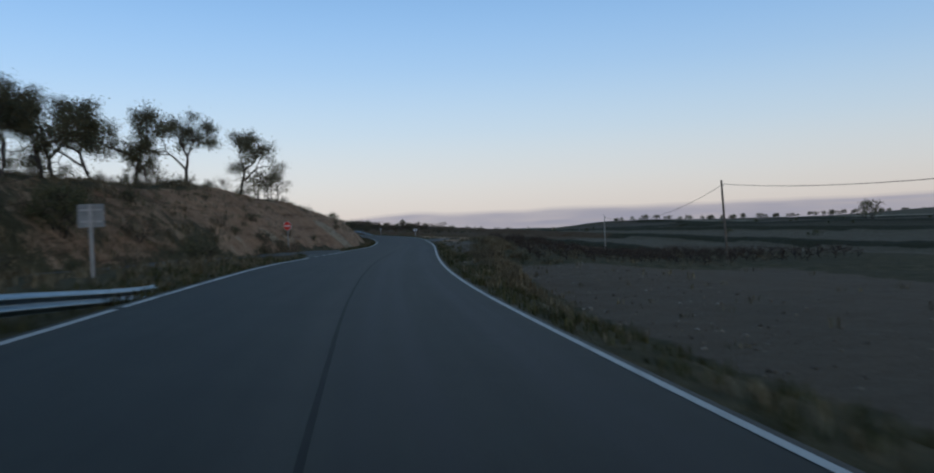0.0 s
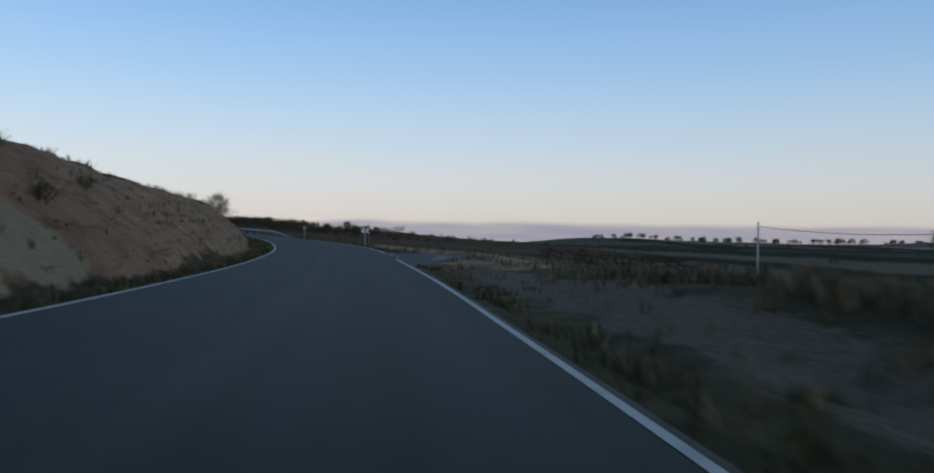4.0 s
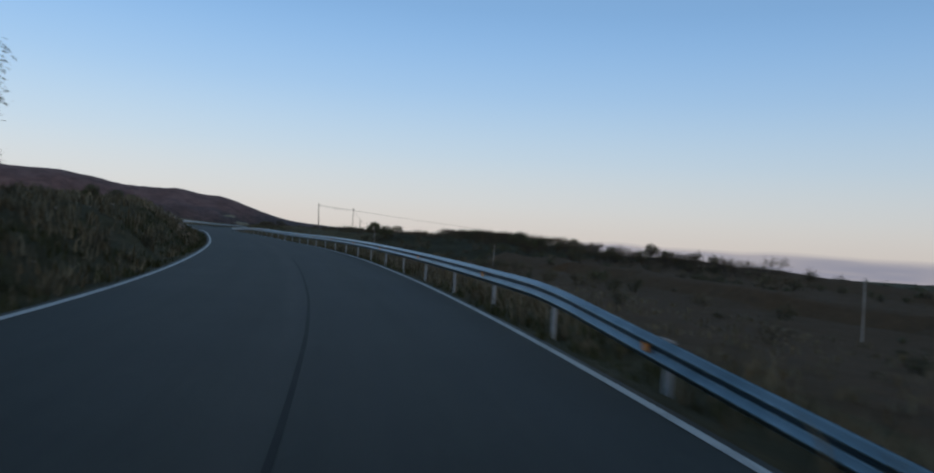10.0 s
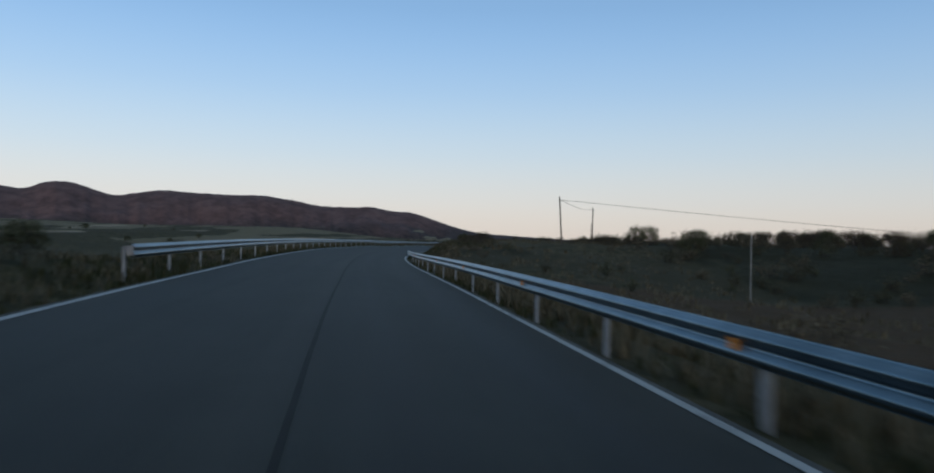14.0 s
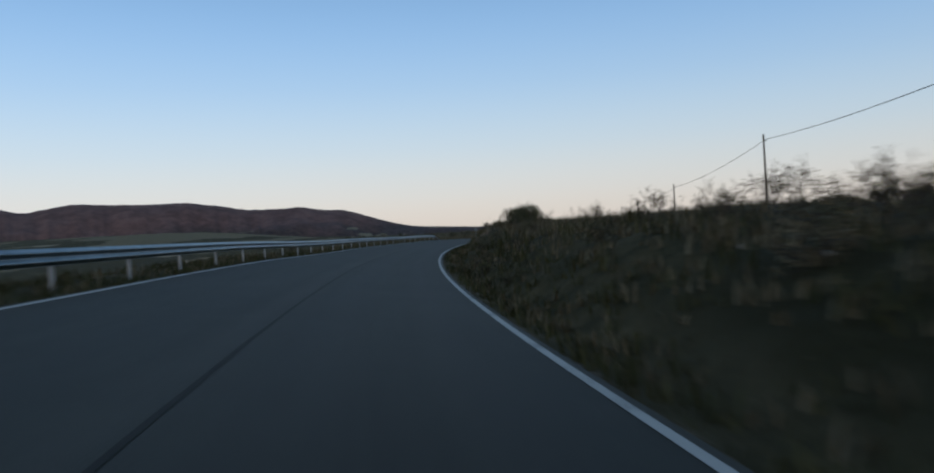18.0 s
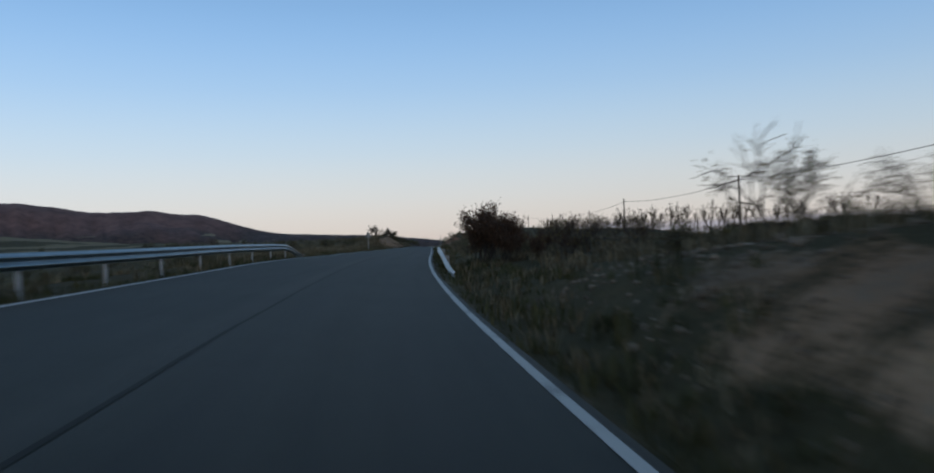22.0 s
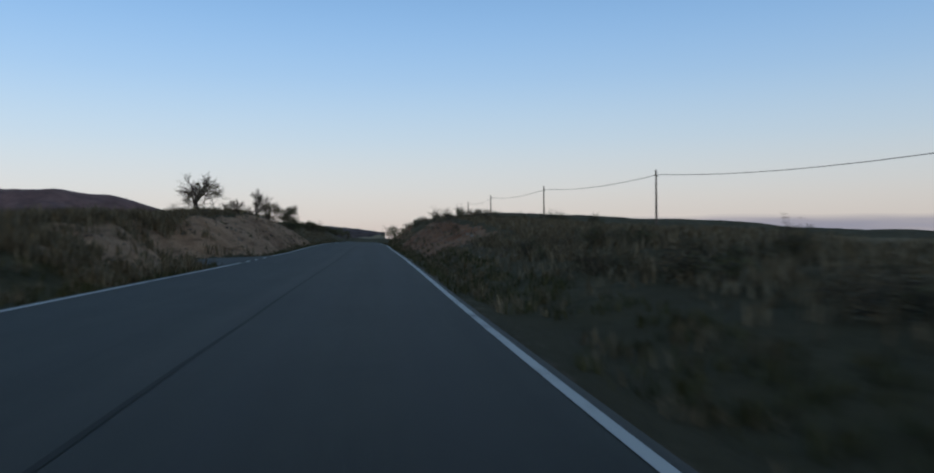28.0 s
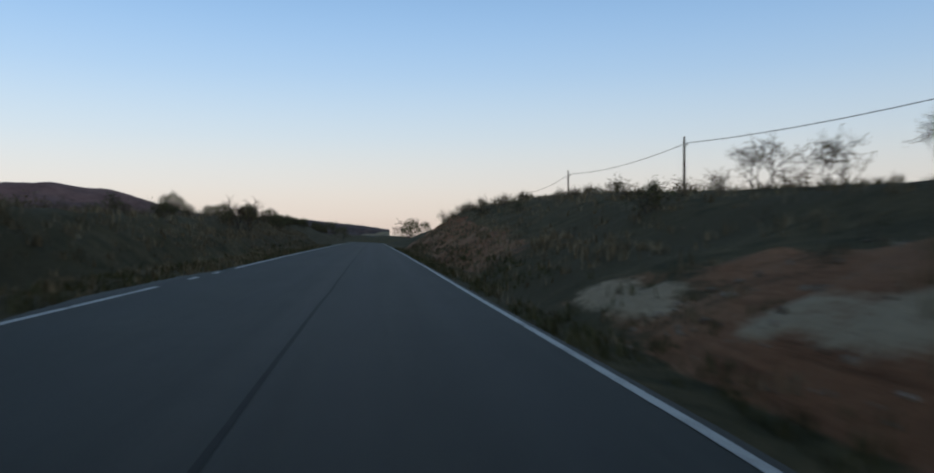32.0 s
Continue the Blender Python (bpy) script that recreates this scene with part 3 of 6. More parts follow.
def ground_height(s, d):
    """Level of the land at station s and d metres right of the axis, with masks."""
    s, d = np.broadcast_arrays(np.asarray(s, float), np.asarray(d, float))
    pl, pr = pave_l(s), pave_r(s)
    base_l, base_r = line_r(s) - WIDTH - 0.16, line_r(s) + 0.16
    left = d < 0
    e = np.where(left, base_l - d, d - base_r)
    zl, stl, ul, hl = side_profile(s, np.maximum(e, 0), LEFT, LAND_L)
    zr, str_, ur, hr = side_profile(s, np.maximum(e, 0), RIGHT, LAND_R)
    prof = np.where(left, zl, zr)
    u, high = np.where(left, ul, ur), np.where(left, hl, hr)
    dd = np.clip(d, base_l - 3, base_r + 3)
    plane = level(s) + fall(s) * dd * (1 - smooth((e - 3) / 12))
    z = plane + prof
    wx, wy = plan(s, d)
    rough = smooth((e - 0.3) / 2.5)
    face = smooth(u / 0.15) * (1 - smooth((u - 0.9) / 0.3)) * (high > 0.6)
    z = z + rough * (0.10 * value_noise(wx / 1.7, wy / 1.7, 3, 3) + 0.35 * smooth(e / 12) * value_noise(wx / 9, wy / 9, 7, 3) + 1.2 * smooth((e - 60) / 200) * value_noise(wx / 60, wy / 60, 11, 3))
    z = z + face * 0.22 * value_noise(s / 1.1, wy * 0 + z / 0.9, 21, 4) * (high > 1.2)
    # grassy berm beside the gravel track
    z = z + (~left) * (0.8 * np.exp(-((s - 77) / 8) ** 2 - ((e - 4.6) / 1.7) ** 2) + 0.45 * np.exp(-((s - 42) / 7) ** 2 - ((e - 3.3) / 1.2) ** 2))
    # terrace steps on the far right slope
    tr = smooth((e - np.interp(s, [60, 112, 130], [45, 45, 16])) / 12) * (~left) * (s < 430) * (1 - span(s, 300, 430, 20) * (e < 120))
    step, riser = terraces(s, e)
    z = z + tr * (0.8 * np.exp(-((riser - 0.09) / 0.07) ** 2) - 0.5 * (riser - 0.5))
    # low hill beyond the valley
    along, over = (wx - 83) * 0.886 - (wy - 528) * 0.46, (wx - 83) * 0.46 + (wy - 528) * 0.886
    z = z + 4.6 * np.exp(-(over / 60) ** 2) * smooth((along + 30) / 55)
    # dry hummock beside the verge
    z = z + np.where(left, 0, 0.45 * span(s, 30, 66, 10) * np.exp(-((e - 3.3) / 1.2) ** 2) + 0.9 * np.exp(-((s - 79) / 10) ** 2 - ((e - 6.2) / 2.2) ** 2) + 1.2 * span(s, 598, 700, 15) * smooth((e - 4.5) / 5) * (1 - smooth((e - 12) / 12)))
    inside = (d > pl - 0.02) & (d < pr + 0.02)
    apron = np.maximum(np.where(left, pl - d, d - pr), 0)
    z = np.where(inside, plane - 0.10, plane - 0.10 * np.exp(-apron / 0.25) + (z - plane) * smooth(apron / np.where(np.where(left, base_l - pl, pr - base_r) > 0.5, 3.0, 0.5)))
    masks = {"e": e, "u": u, "high": high, "face": face, "left": left, "wx": wx, "wy": wy}
    return z, masks


def spot(s, d, up=0.0):
    """World place on the land at station s, d metres right of the axis."""
    z, m = ground_height(np.array([float(s)]), np.array([float(d)]))
    return Vector((float(m["wx"][0]), float(m["wy"][0]), float(z[0]) + up))


def heading(s):
    return float(np.degrees(np.interp(s, ST, HD)))


# ---------------------------------------------------------------- ground sheet
def ramp_steps(a, b, first, grow):
    out, x, st = [], a, first
    while x < b:
        out.append(x)
        x += st
        st *= grow
    return out + [b]


_ds = np.array(ramp_steps(0, 1500, 0.34, 1.028))
D_LEFT = -(4.0 + _ds)[::-1]
D_RIGHT = 1.4 + _ds
D_ALL = np.concatenate([D_LEFT, np.arange(-3.6, 1.3, 0.8), D_RIGHT])
S_NEAR = np.arange(-24, 690, 0.75)
S_ALL = np.concatenate([-24 - np.array(ramp_steps(0.75, 600, 0.9, 1.15))[::-1], S_NEAR, 690 + np.array(ramp_steps(0.0, 1800, 0.8, 1.06))])
SS, DD = np.meshgrid(S_ALL, D_ALL, indexing="ij")
ZZ, MK = ground_height(SS, DD)
GX, GY = plan(SS, DD)
far_flat = smooth((np.abs(DD) - 500) / 700)
GZ = ZZ * (1 - far_flat) + far_flat * (np.where(DD > 0, -20, -4) + 5 * value_noise(GX / 300, GY / 300, 31, 3))
ni, nj = SS.shape
ii, jj = np.meshgrid(np.arange(ni - 1), np.arange(nj - 1), indexing="ij")
quads = np.stack([ii * nj + jj, ii * nj + jj + 1, (ii + 1) * nj + jj + 1, (ii + 1) * nj + jj], -1).reshape(-1, 4)
me = fast_mesh("ground", np.stack([GX, GY, GZ], -1).reshape(-1, 3), quads[:, ::-1], smooth=True)


def add_mask(me, name, v):
    at_ = me.attributes.new(name, "FLOAT", "POINT")
    at_.data.foreach_set("value", np.clip(v, 0, 1).astype(np.float32).ravel())


_e, _u, _hi, _face, _lf = MK["e"], MK["u"], MK["high"], MK["face"], MK["left"]
nz = value_noise(SS / 6, DD / 2.2, 41, 4)
steepish = smooth((_hi - 0.9) / 0.8) * smooth((_u + 0.05 + 0.1 * nz) / 0.12) * (1 - smooth((_u - 0.72 - 0.15 * nz) / 0.2))
cut = steepish * (np.where(_lf, 0.45 * span(SS, 12, 56, 8) + span(SS, 48, 165, 8) + 0.9 * span(SS, 214, 237) + span(SS, 534, 606), (0.30 + 0.35 * smooth((SS - 378) / 6)) * span(SS, 366, 414) + 0.2 * span(SS, 308, 384) + (0.35 + 0.65 * smooth((SS - 556) / 8)) * span(SS, 545, 700)))
cut = cut + 0.7 * nz * (cut > 0.02) * 0.5
palem = np.where(_lf, 0.7 * np.exp(-((SS - 60) / 12) ** 2 - ((_u - 0.12) / 0.12) ** 2) + 1.5 * np.exp(-((SS - 85.5 - 7 * (0.2 - _u)) / 4.6) ** 4 - ((_u - 0.2) / 0.26) ** 4),
                 0.78 * np.exp(-((SS - 605.5) / 5.8) ** 4 - ((_e - 2.15) / 0.65) ** 2) + 0.55 * np.exp(-((SS - 563 - 5 * _u) / 1.1) ** 2 - ((_u - 0.25) / 0.3) ** 2)) * (0.8 + 0.9 * nz + 0.9 * value_noise(SS / 2.2, DD / 1.1, 43, 3))
gravelm = np.where(_lf, 0.4 * np.exp(-(_e / 0.3) ** 2), 0.45 * np.exp(-(_e / 0.35) ** 2) + 0.9 * span(SS, 58, 104, 8) * np.exp(-((_e - 2.8) / 1.3) ** 2)
                   + (0.2 + 0.14 * smooth((SS - 378) / 6)) * span(SS, 366, 414, 6) * smooth((_u - 0.05) / 0.15) * (1 - smooth((_u - 0.8) / 0.2))) + 0.25 * nz
plough = np.where(_lf, 0, span(SS, -60, 62, 6) * smooth((_e - 4.8) / 1.2) * (1 - smooth((_e - 26) / 2)) + span(SS, 60, 150, 10) * smooth((_e - 60) / 10) * (1 - smooth((_e - 110) / 10)))
sandy = np.where(_lf, 0.0, (1.2 - 0.75 * smooth((SS - 136) / 10)) * span(SS, 95, 165, 6) * np.exp(-((_e - 5) / 5.2) ** 2)) * (0.8 + 0.6 * nz)
cut = np.maximum(cut, sandy)
vinem = np.where(_lf, 0.0, span(SS, 172, 300, 12) * smooth((_e - 5) / 2) * (1 - smooth((_e - 70) / 15)) + span(SS, 50, 140, 8) * smooth((_e - 110) / 10) * (1 - smooth((_e - 150) / 10)))
terr = smooth((_e - np.interp(SS, [60, 112, 130], [45, 45, 16])) / 6) * (~_lf) * (SS < 430) * (1 - span(SS, 300, 430, 20) * (_e < 120))
_num, _riser = terraces(SS, _e)
near_slope = span(SS, 175, 440, 12) * (1 - smooth((_e - 80) / 20))
terr = terr * (1 - 0.85 * near_slope)
thicket = np.where(_lf, 0, (0.75 * np.exp(-((SS - 371 - 4 * _u) / 2.2) ** 2) * (_e < 7) + 0.7 * span(SS, 235, 420, 15) * smooth((_e - 24) / 6) * (1 - smooth((_e - 75) / 10)) + 0.62 * span(SS, 304, 384, 8) * smooth((_e - 1) / 1) * (1 - smooth((_e - 9) / 3)) + 0.5 * span(SS, 412, 484, 8) * smooth((_e - 2) / 1) * (1 - smooth((_e - 24) / 6))) * (1 + 0.8 * nz))
plough = plough + np.where(_lf, smooth((_e - 60) / 30) * 0.8 * smooth(value_noise(SS / 160, _e / 40, 47, 2) * 2), 0)
palem = palem + sandy * 0.3 + np.where(_lf, 0, 0.5 * span(SS, 483, 496, 3) * smooth((_e - 2.5) / 1) * (1 - smooth((_e - 16) / 4)))
palem = palem + np.where(_lf, span(SS, 240, 560, 30) * smooth((_e - 30) / 20) * smooth(value_noise(SS / 40, _e / 9, 49, 3) * 4 - 0.9), 0)
# pale stubble and fallow strips on the open land
_lane = np.floor((_e + 10 * value_noise(SS / 120, 0 * SS, 52, 2)) / 24)
stub = np.where(_lf, span(SS, 262, 720, 20) * smooth((_e - 16) / 6) * (lattice(_lane + np.floor(SS / 90 + 0.4 * _lane), _lane, 58) > 0.42) * smooth(value_noise(SS / 70, _e / 14, 59, 3) * 3 + 1.0),
                0.9 * span(SS, 496, 562, 10) * smooth((_e - 9) / 5) * (1 - smooth((_e - 60) / 20))) + 0.3 * nz
red = np.where(_lf, 0.25 * span(SS, 50, 100, 10), 0.9 * span(SS, 550, 720, 12)) * (0.85 + 0.5 * nz)
for nm, v in (("red", red), ("terrace", (_num + _riser) / 40), ("steps", terr), ("stubble", stub), ("cut", cut), ("pale", palem), ("gravel", gravelm), ("plough", plough), ("vine", vinem), ("thicket", thicket)):
    add_mask(me, nm, v)
ground = put("ground", me, M_GROUND)
tagged(ground, "dry autumn land of scrub grass, cut earth banks and ploughed fields", "ground", kind="structure")

# ---------------------------------------------------------------- road
S_ROAD = np.concatenate([np.arange(-120, 700, 1.0), np.arange(700, 1500, 8.0)])
lat = np.linspace(0, 1, 71)
RS = np.repeat(S_ROAD[:, None], len(lat), 1)
L0, R0 = line_r(S_ROAD) - WIDTH - 0.16, line_r(S_ROAD) + 0.16
cols = [pave_l(S_ROAD)] + [L0 + (R0 - L0) * u for u in lat] + [pave_r(S_ROAD)]
RD = np.stack(cols, 1)
RD[:, 0] = np.minimum(RD[:, 0], RD[:, 1] - 0.02)
RD[:, -1] = np.maximum(RD[:, -1], RD[:, -2] + 0.02)
RS = np.repeat(S_ROAD[:, None], RD.shape[1], 1)
x, y, a = axis(RS)
base = line_r(RS)
dcl = np.clip(RD, base - WIDTH - 3.3, base + 3.3)
RZ = level(RS) + fall(RS) * dcl + 0.012 * value_noise(RS / 9, RD / 3, 51, 2)
RZ[:, 0] -= 0.05
RZ[:, -1] -= 0.05
ni, nj = RS.shape
ii, jj = np.meshgrid(np.arange(ni - 1), np.arange(nj - 1), indexing="ij")
quads = np.stack([ii * nj + jj, ii * nj + jj + 1, (ii + 1) * nj + jj + 1, (ii + 1) * nj + jj], -1).reshape(-1, 4)
me = fast_mesh("road", np.stack([x + RD * np.cos(a), y + RD * np.sin(a), RZ], -1).reshape(-1, 3), quads, smooth=True)
rel = RD - (base - 1.75)
w1 = np.exp(-((rel - 0.75) / 0.3) ** 2) + np.exp(-((rel + 0.75) / 0.3) ** 2)
relb = RD - (base - 5.25)
w2 = np.exp(-((relb - 0.75) / 0.3) ** 2) + np.exp(-((relb + 0.75) / 0.3) ** 2)
wander = 0.28 * np.sin(RS / 17) + 0.2 * value_noise(RS / 22, 0 * RS, 63, 2)
skid = sum(np.exp(-((rel - o_ - wander) / 0.16) ** 2) for o_ in (-1.25, -0.7, 0.55, 0.95)) * (0.35 + span(RS, -60, 96, 10)) * (0.7 + 0.6 * value_noise(RS / 12, RD, 64, 2))
add_mask(me, "wheel", (w1 + 0.6 * w2) * (0.45 + 0.5 * value_noise(RS / 30, RD * 0, 61, 2)) + 0.75 * skid)
edge_d = np.minimum(RD - cols[0][:, None], cols[-1][:, None] - RD)
for nm, v in (("along", RS), ("across", rel)):
    at_ = me.attributes.new(nm, "FLOAT", "POINT")
    at_.data.foreach_set("value", v.astype(np.float32).ravel())
add_mask(me, "dust", np.exp(-(edge_d / 0.12) ** 2) * 0.4 + 0.5 * np.exp(-((rel + 1.75) / 0.25) ** 2) * 0.3 + (np.abs(RD - base + 3.5) > 4.2) * 0.3)
road = put("road", me, M_ASPHALT)
tagged(road, "worn grey asphalt of a two-lane country road", "road", kind="structure")


def strip(name, s0, s1, off, width, mat, label, lift=0.006, step=0.5, wob=0.0, parent=None):
    """A thin strip of paint or seal along the road."""
    s = np.arange(s0, s1 + 1e-6, step)
    if len(s) < 2:
        s = np.array([s0, s1])
    c = off(s) if callable(off) else line_r(s) + off
    c = c + wob * value_noise(s / 4, s * 0, 71, 3)
    ds = np.stack([c - width / 2, c + width / 2], 1)
    sg = np.repeat(s[:, None], 2, 1)
    x, y, a = axis(sg)
    z = level(sg) + fall(sg) * ds + 0.012 * value_noise(sg / 9, ds / 3, 51, 2) + lift
    V = np.stack([x + ds * np.cos(a), y + ds * np.sin(a), z], -1).reshape(-1, 3)
    k = np.arange(len(s) - 1)
    Q = np.stack([2 * k, 2 * k + 1, 2 * k + 3, 2 * k + 2], 1)
    W = V.copy()
    W[:, 2] -= 0.004
    me = fast_mesh(name, V, Q)
    ob = put(name, me, mat, parent, label)
    return ob


def paint(name, s0, s1, off, label):
    return tagged(strip(name, s0, s1, off, 0.115, M_LINE, label), label, "road marking", kind="structure")


# solid edge lines with the broken stretches at the side tracks
R_SOLID = [(-100, 104.5), (113.9, 452.9), (454.6, 485.0), (497.5, 1200)]
R_DASH = [(106.8, 107.9), (109.3, 110.3), (111.5, 112.5), (486.5, 488), (490, 491.5), (493.5, 495)]
L_SOLID = [(-100, 12.6), (12.9, 40.0), (50.6, 168.7), (176.5, 239.0), (251.5, 457.0), (466.0, 548.0), (557.0, 611.7), (620.6, 1200)]
L_DASH = [(42.0, 43.2), (45.3, 46.4), (48.2, 49.7), (170.7, 172.5), (173.5, 174.8), (240.6, 243), (245, 247.3), (458.2, 459.7), (461.8, 464), (549.3, 550.4), (551.4, 552.6), (554.2, 555.6), (614.2, 615.5), (617.1, 618.3)]
for a_, b_ in R_SOLID:
    paint("edge_line", a_, b_, 0.0, "worn solid white edge line along the asphalt")
for a_, b_ in L_SOLID:
    paint("edge_line", a_, b_, -WIDTH, "worn solid white edge line along the asphalt")
for a_, b_ in R_DASH:
    paint("edge_dash", a_, b_, float(np.interp(a_, [106.8, 111.5, 113], [0.26, 0.08, 0])), "short white dash across the mouth of a side track")
for a_, b_ in L_DASH:
    paint("edge_dash", a_, b_, -WIDTH, "short white dash across the mouth of a side track")
for a_, b_ in ((-60, 62), (120, 205), (226, 262), (262, 470), (480, 640), (646, 900)):
    tagged(strip("joint_seal", a_, b_, -WIDTH / 2 + 0.15, 0.055, M_SEAL, "", 0.004, 0.5, 0.02),
           "dark sealed joint along the middle of the asphalt", "road joint", kind="structure")

# ---------------------------------------------------------------- far hills
HILL = [(84, 3.2), (70, 3.5), (64, 3.8), (60.2, 3.62), (58.8, 3.42), (57.4, 4.04), (56, 4.07), (54.7, 3.66), (53.3, 3.22), (51.8, 3.54), (50.2, 3.80), (48.3, 3.68), (45.9, 3.63), (43.2, 3.66), (40.9, 3.34),
        (39.3, 3.02), (37.5, 2.98), (36.7, 2.97), (35.5, 3.09), (34.2, 2.82), (32.3, 2.70), (30.8, 2.25), (29.2, 1.70), (27.6, 1.30), (25, 1.08), (21, 0.9), (18, 0.6), (15, 0.2)]
ha = np.linspace(15, 84, 560)
he = np.interp(ha, [r[0] for r in HILL][::-1], [r[1] for r in HILL][::-1])
he = np.convolve(np.pad(he, 4, mode="edge"), np.ones(9) / 9, "valid")
rows = []
for k, fr in enumerate(np.linspace(0, 1, 40)):
    dist = 2300 + 1100 * fr
    prof = smooth(min(fr / 0.72, 1)) if fr < 0.72 else 1 - 0.7 * smooth((fr - 0.72) / 0.28)
    top = 3090 * np.tan(np.radians(he + 0.035 * value_noise(ha * 2.2, ha * 0, 81, 4)))
    px, py = -100 - dist * np.sin(np.radians(ha)), 260 + dist * np.cos(np.radians(ha))
    nzh = value_noise(px / 190, py / 190, 83, 5) - 0.7 * np.abs(value_noise(ha * 0.9, dist / 900 + 0 * ha, 85, 3))
    rows.append(np.stack([px, py, -20 + (top + 20) * prof + 60 * nzh * prof * (1 - prof) * 2], 1))
V = np.concatenate(rows)
n = len(ha)
ii, jj = np.meshgrid(np.arange(39), np.arange(n - 1), indexing="ij")
Q = np.stack([ii * n + jj, ii * n + jj + 1, (ii + 1) * n + jj + 1, (ii + 1) * n + jj], -1).reshape(-1, 4)
tagged(put("mountain_range", fast_mesh("mountain_range", V, Q, smooth=True), M_HILL), "reddish brown scrub-covered mountain range on the horizon", "mountain", kind="structure")

# ---------------------------------------------------------------- guard rails
RAIL_Y = [0.0, 0.0, 0.028, 0.075, 0.083, 0.075, 0.030, 0.018, 0.030, 0.075, 0.083, 0.075, 0.028, 0.0, 0.0]
RAIL_Z = [0.0, -0.012, -0.03, -0.055, -0.078, -0.10, -0.135, -0.155, -0.175, -0.21, -0.232, -0.255, -0.28, -0.298, -0.31]


def post_mesh(length):
    bm = bmesh.new()
    for sx, sy, ax, ay in ((0.006, 0.12, 0, 0), (0.05, 0.006, 0.025, 0.057), (0.05, 0.006, 0.025, -0.057)):
        box_bm(sx, sy, length, (ax, ay, -length / 2), 0, bm)
    me = bpy.data.meshes.new("post")
    bm.to_mesh(me)
    bm.free()
    me.materials.append(M_POST)
    return me


def spacer_mesh():
    bm = box_bm(0.16, 0.14, 0.22, (0, 0, 0), 0.012)
    me = bpy.data.meshes.new("spacer")
    bm.to_mesh(me)
    bm.free()
    me.materials.append(M_POST)
    return me


def reflector_mesh():
    bm = box_bm(0.02, 0.12, 0.10, (0, 0, 0), 0.008)
    me = bpy.data.meshes.new("reflector")
    bm.to_mesh(me)
    bm.free()
    me.materials.append(M_ORANGE)
    return me


POST_ME, SPACER_ME, REFL_ME = post_mesh(1.25), spacer_mesh(), reflector_mesh()


def guard_rail(s0, s1, side, off, dip0=0.0, dip1=0.0, top=(0.72, 0.72), label="", reflect=3, flare0=0.0, flare1=0.0):
    """side: 1 on the right of the road, -1 on the left; dip: metres over which an end slopes into the ground;
    off and top: distance outside the line and height at the two ends."""
    sm = (s0 + s1) / 2
    origin = spot(sm, line_r(sm) + off[0] if side > 0 else line_r(sm) - WIDTH - off[0])
    rail = thing("guard_rail", Matrix.Translation(origin), label, "guard rail", "roadside guard rails")
    inv = -Vector(origin)

    def line_at(s):
        s = np.asarray(s, float)
        out, up = np.interp(s, [s0, s1], off), np.interp(s, [s0, s1], top)
        d = line_r(s) + out if side > 0 else line_r(s) - WIDTH - out
        fl = flare0 * (1 - smooth((s - s0) / 8)) + flare1 * (1 - smooth((s1 - s) / 8))
        d = d + side * fl
        z = level(s) + fall(s) * d + up
        if dip0:
            z = z - (up - 0.04) * (1 - smooth((s - s0) / dip0) ** 0.8)
        if dip1:
            z = z - (up - 0.04) * (1 - smooth((s1 - s) / dip1) ** 0.8)
        x, y, a = axis(s)
        return x + d * np.cos(a), y + d * np.sin(a), z, a
    edges = np.append(np.arange(s0, s1 - 1.0, 4.0), s1)
    ry, rz = np.array(RAIL_Y), np.array(RAIL_Z)
    for k in range(len(edges) - 1):
        s = np.linspace(edges[k], edges[k + 1] + (0.12 if k < len(edges) - 2 else 0), 6)
        x, y, z, a = line_at(s)
        rows_ = []
        for back in (0, 1):
            o = -side * (ry - back * 0.004) - (0.003 if k % 2 else 0) * side
            rows_.append(np.stack([x[:, None] + o * np.cos(a)[:, None], y[:, None] + o * np.sin(a)[:, None], z[:, None] + rz + 0 * x[:, None]], -1))
        V = np.concatenate([r.reshape(-1, 3) for r in rows_]) + np.array(inv)
        n = len(ry)
        i, j = np.meshgrid(np.arange(5), np.arange(n - 1), indexing="ij")
        q = np.stack([i * n + j, i * n + j + 1, (i + 1) * n + j + 1, (i + 1) * n + j], -1).reshape(-1, 4)
        if side < 0:
            q = q[:, ::-1]
        put("beam", fast_mesh("beam", V, np.concatenate([q, q[:, ::-1] + 6 * n]), smooth=True), M_STEEL, rail)
    ps = np.arange(s0 + (dip0 * 0.55 if dip0 else 0.25), s1 - (dip1 * 0.55 if dip1 else 0.1), 4.0)
    for k, s in enumerate(ps):
        x, y, z, a = (float(v) for v in line_at(s))
        ox = side * 0.20
        p = new("post", POST_ME)
        p.parent = rail
        zt = z - 0.06
        p.matrix_basis = Matrix.Translation(Vector((x + ox * math.cos(a), y + ox * math.sin(a), zt)) + inv) @ Matrix.Rotation(a + (math.pi if side < 0 else 0), 4, "Z")
        sp = new("spacer", SPACER_ME)
        sp.parent = rail
        sp.matrix_basis = Matrix.Translation(Vector((x + side * 0.09 * math.cos(a), y + side * 0.09 * math.sin(a), z - 0.155)) + inv) @ Matrix.Rotation(a, 4, "Z")
        if reflect and k % reflect == 0:
            rf = new("reflector", REFL_ME)
            rf.parent = rail
            rf.matrix_basis = Matrix.Translation(Vector((x - side * 0.07 * math.cos(a), y - side * 0.07 * math.sin(a), z - 0.155)) + inv) @ Matrix.Rotation(a, 4, "Z")
    return rail


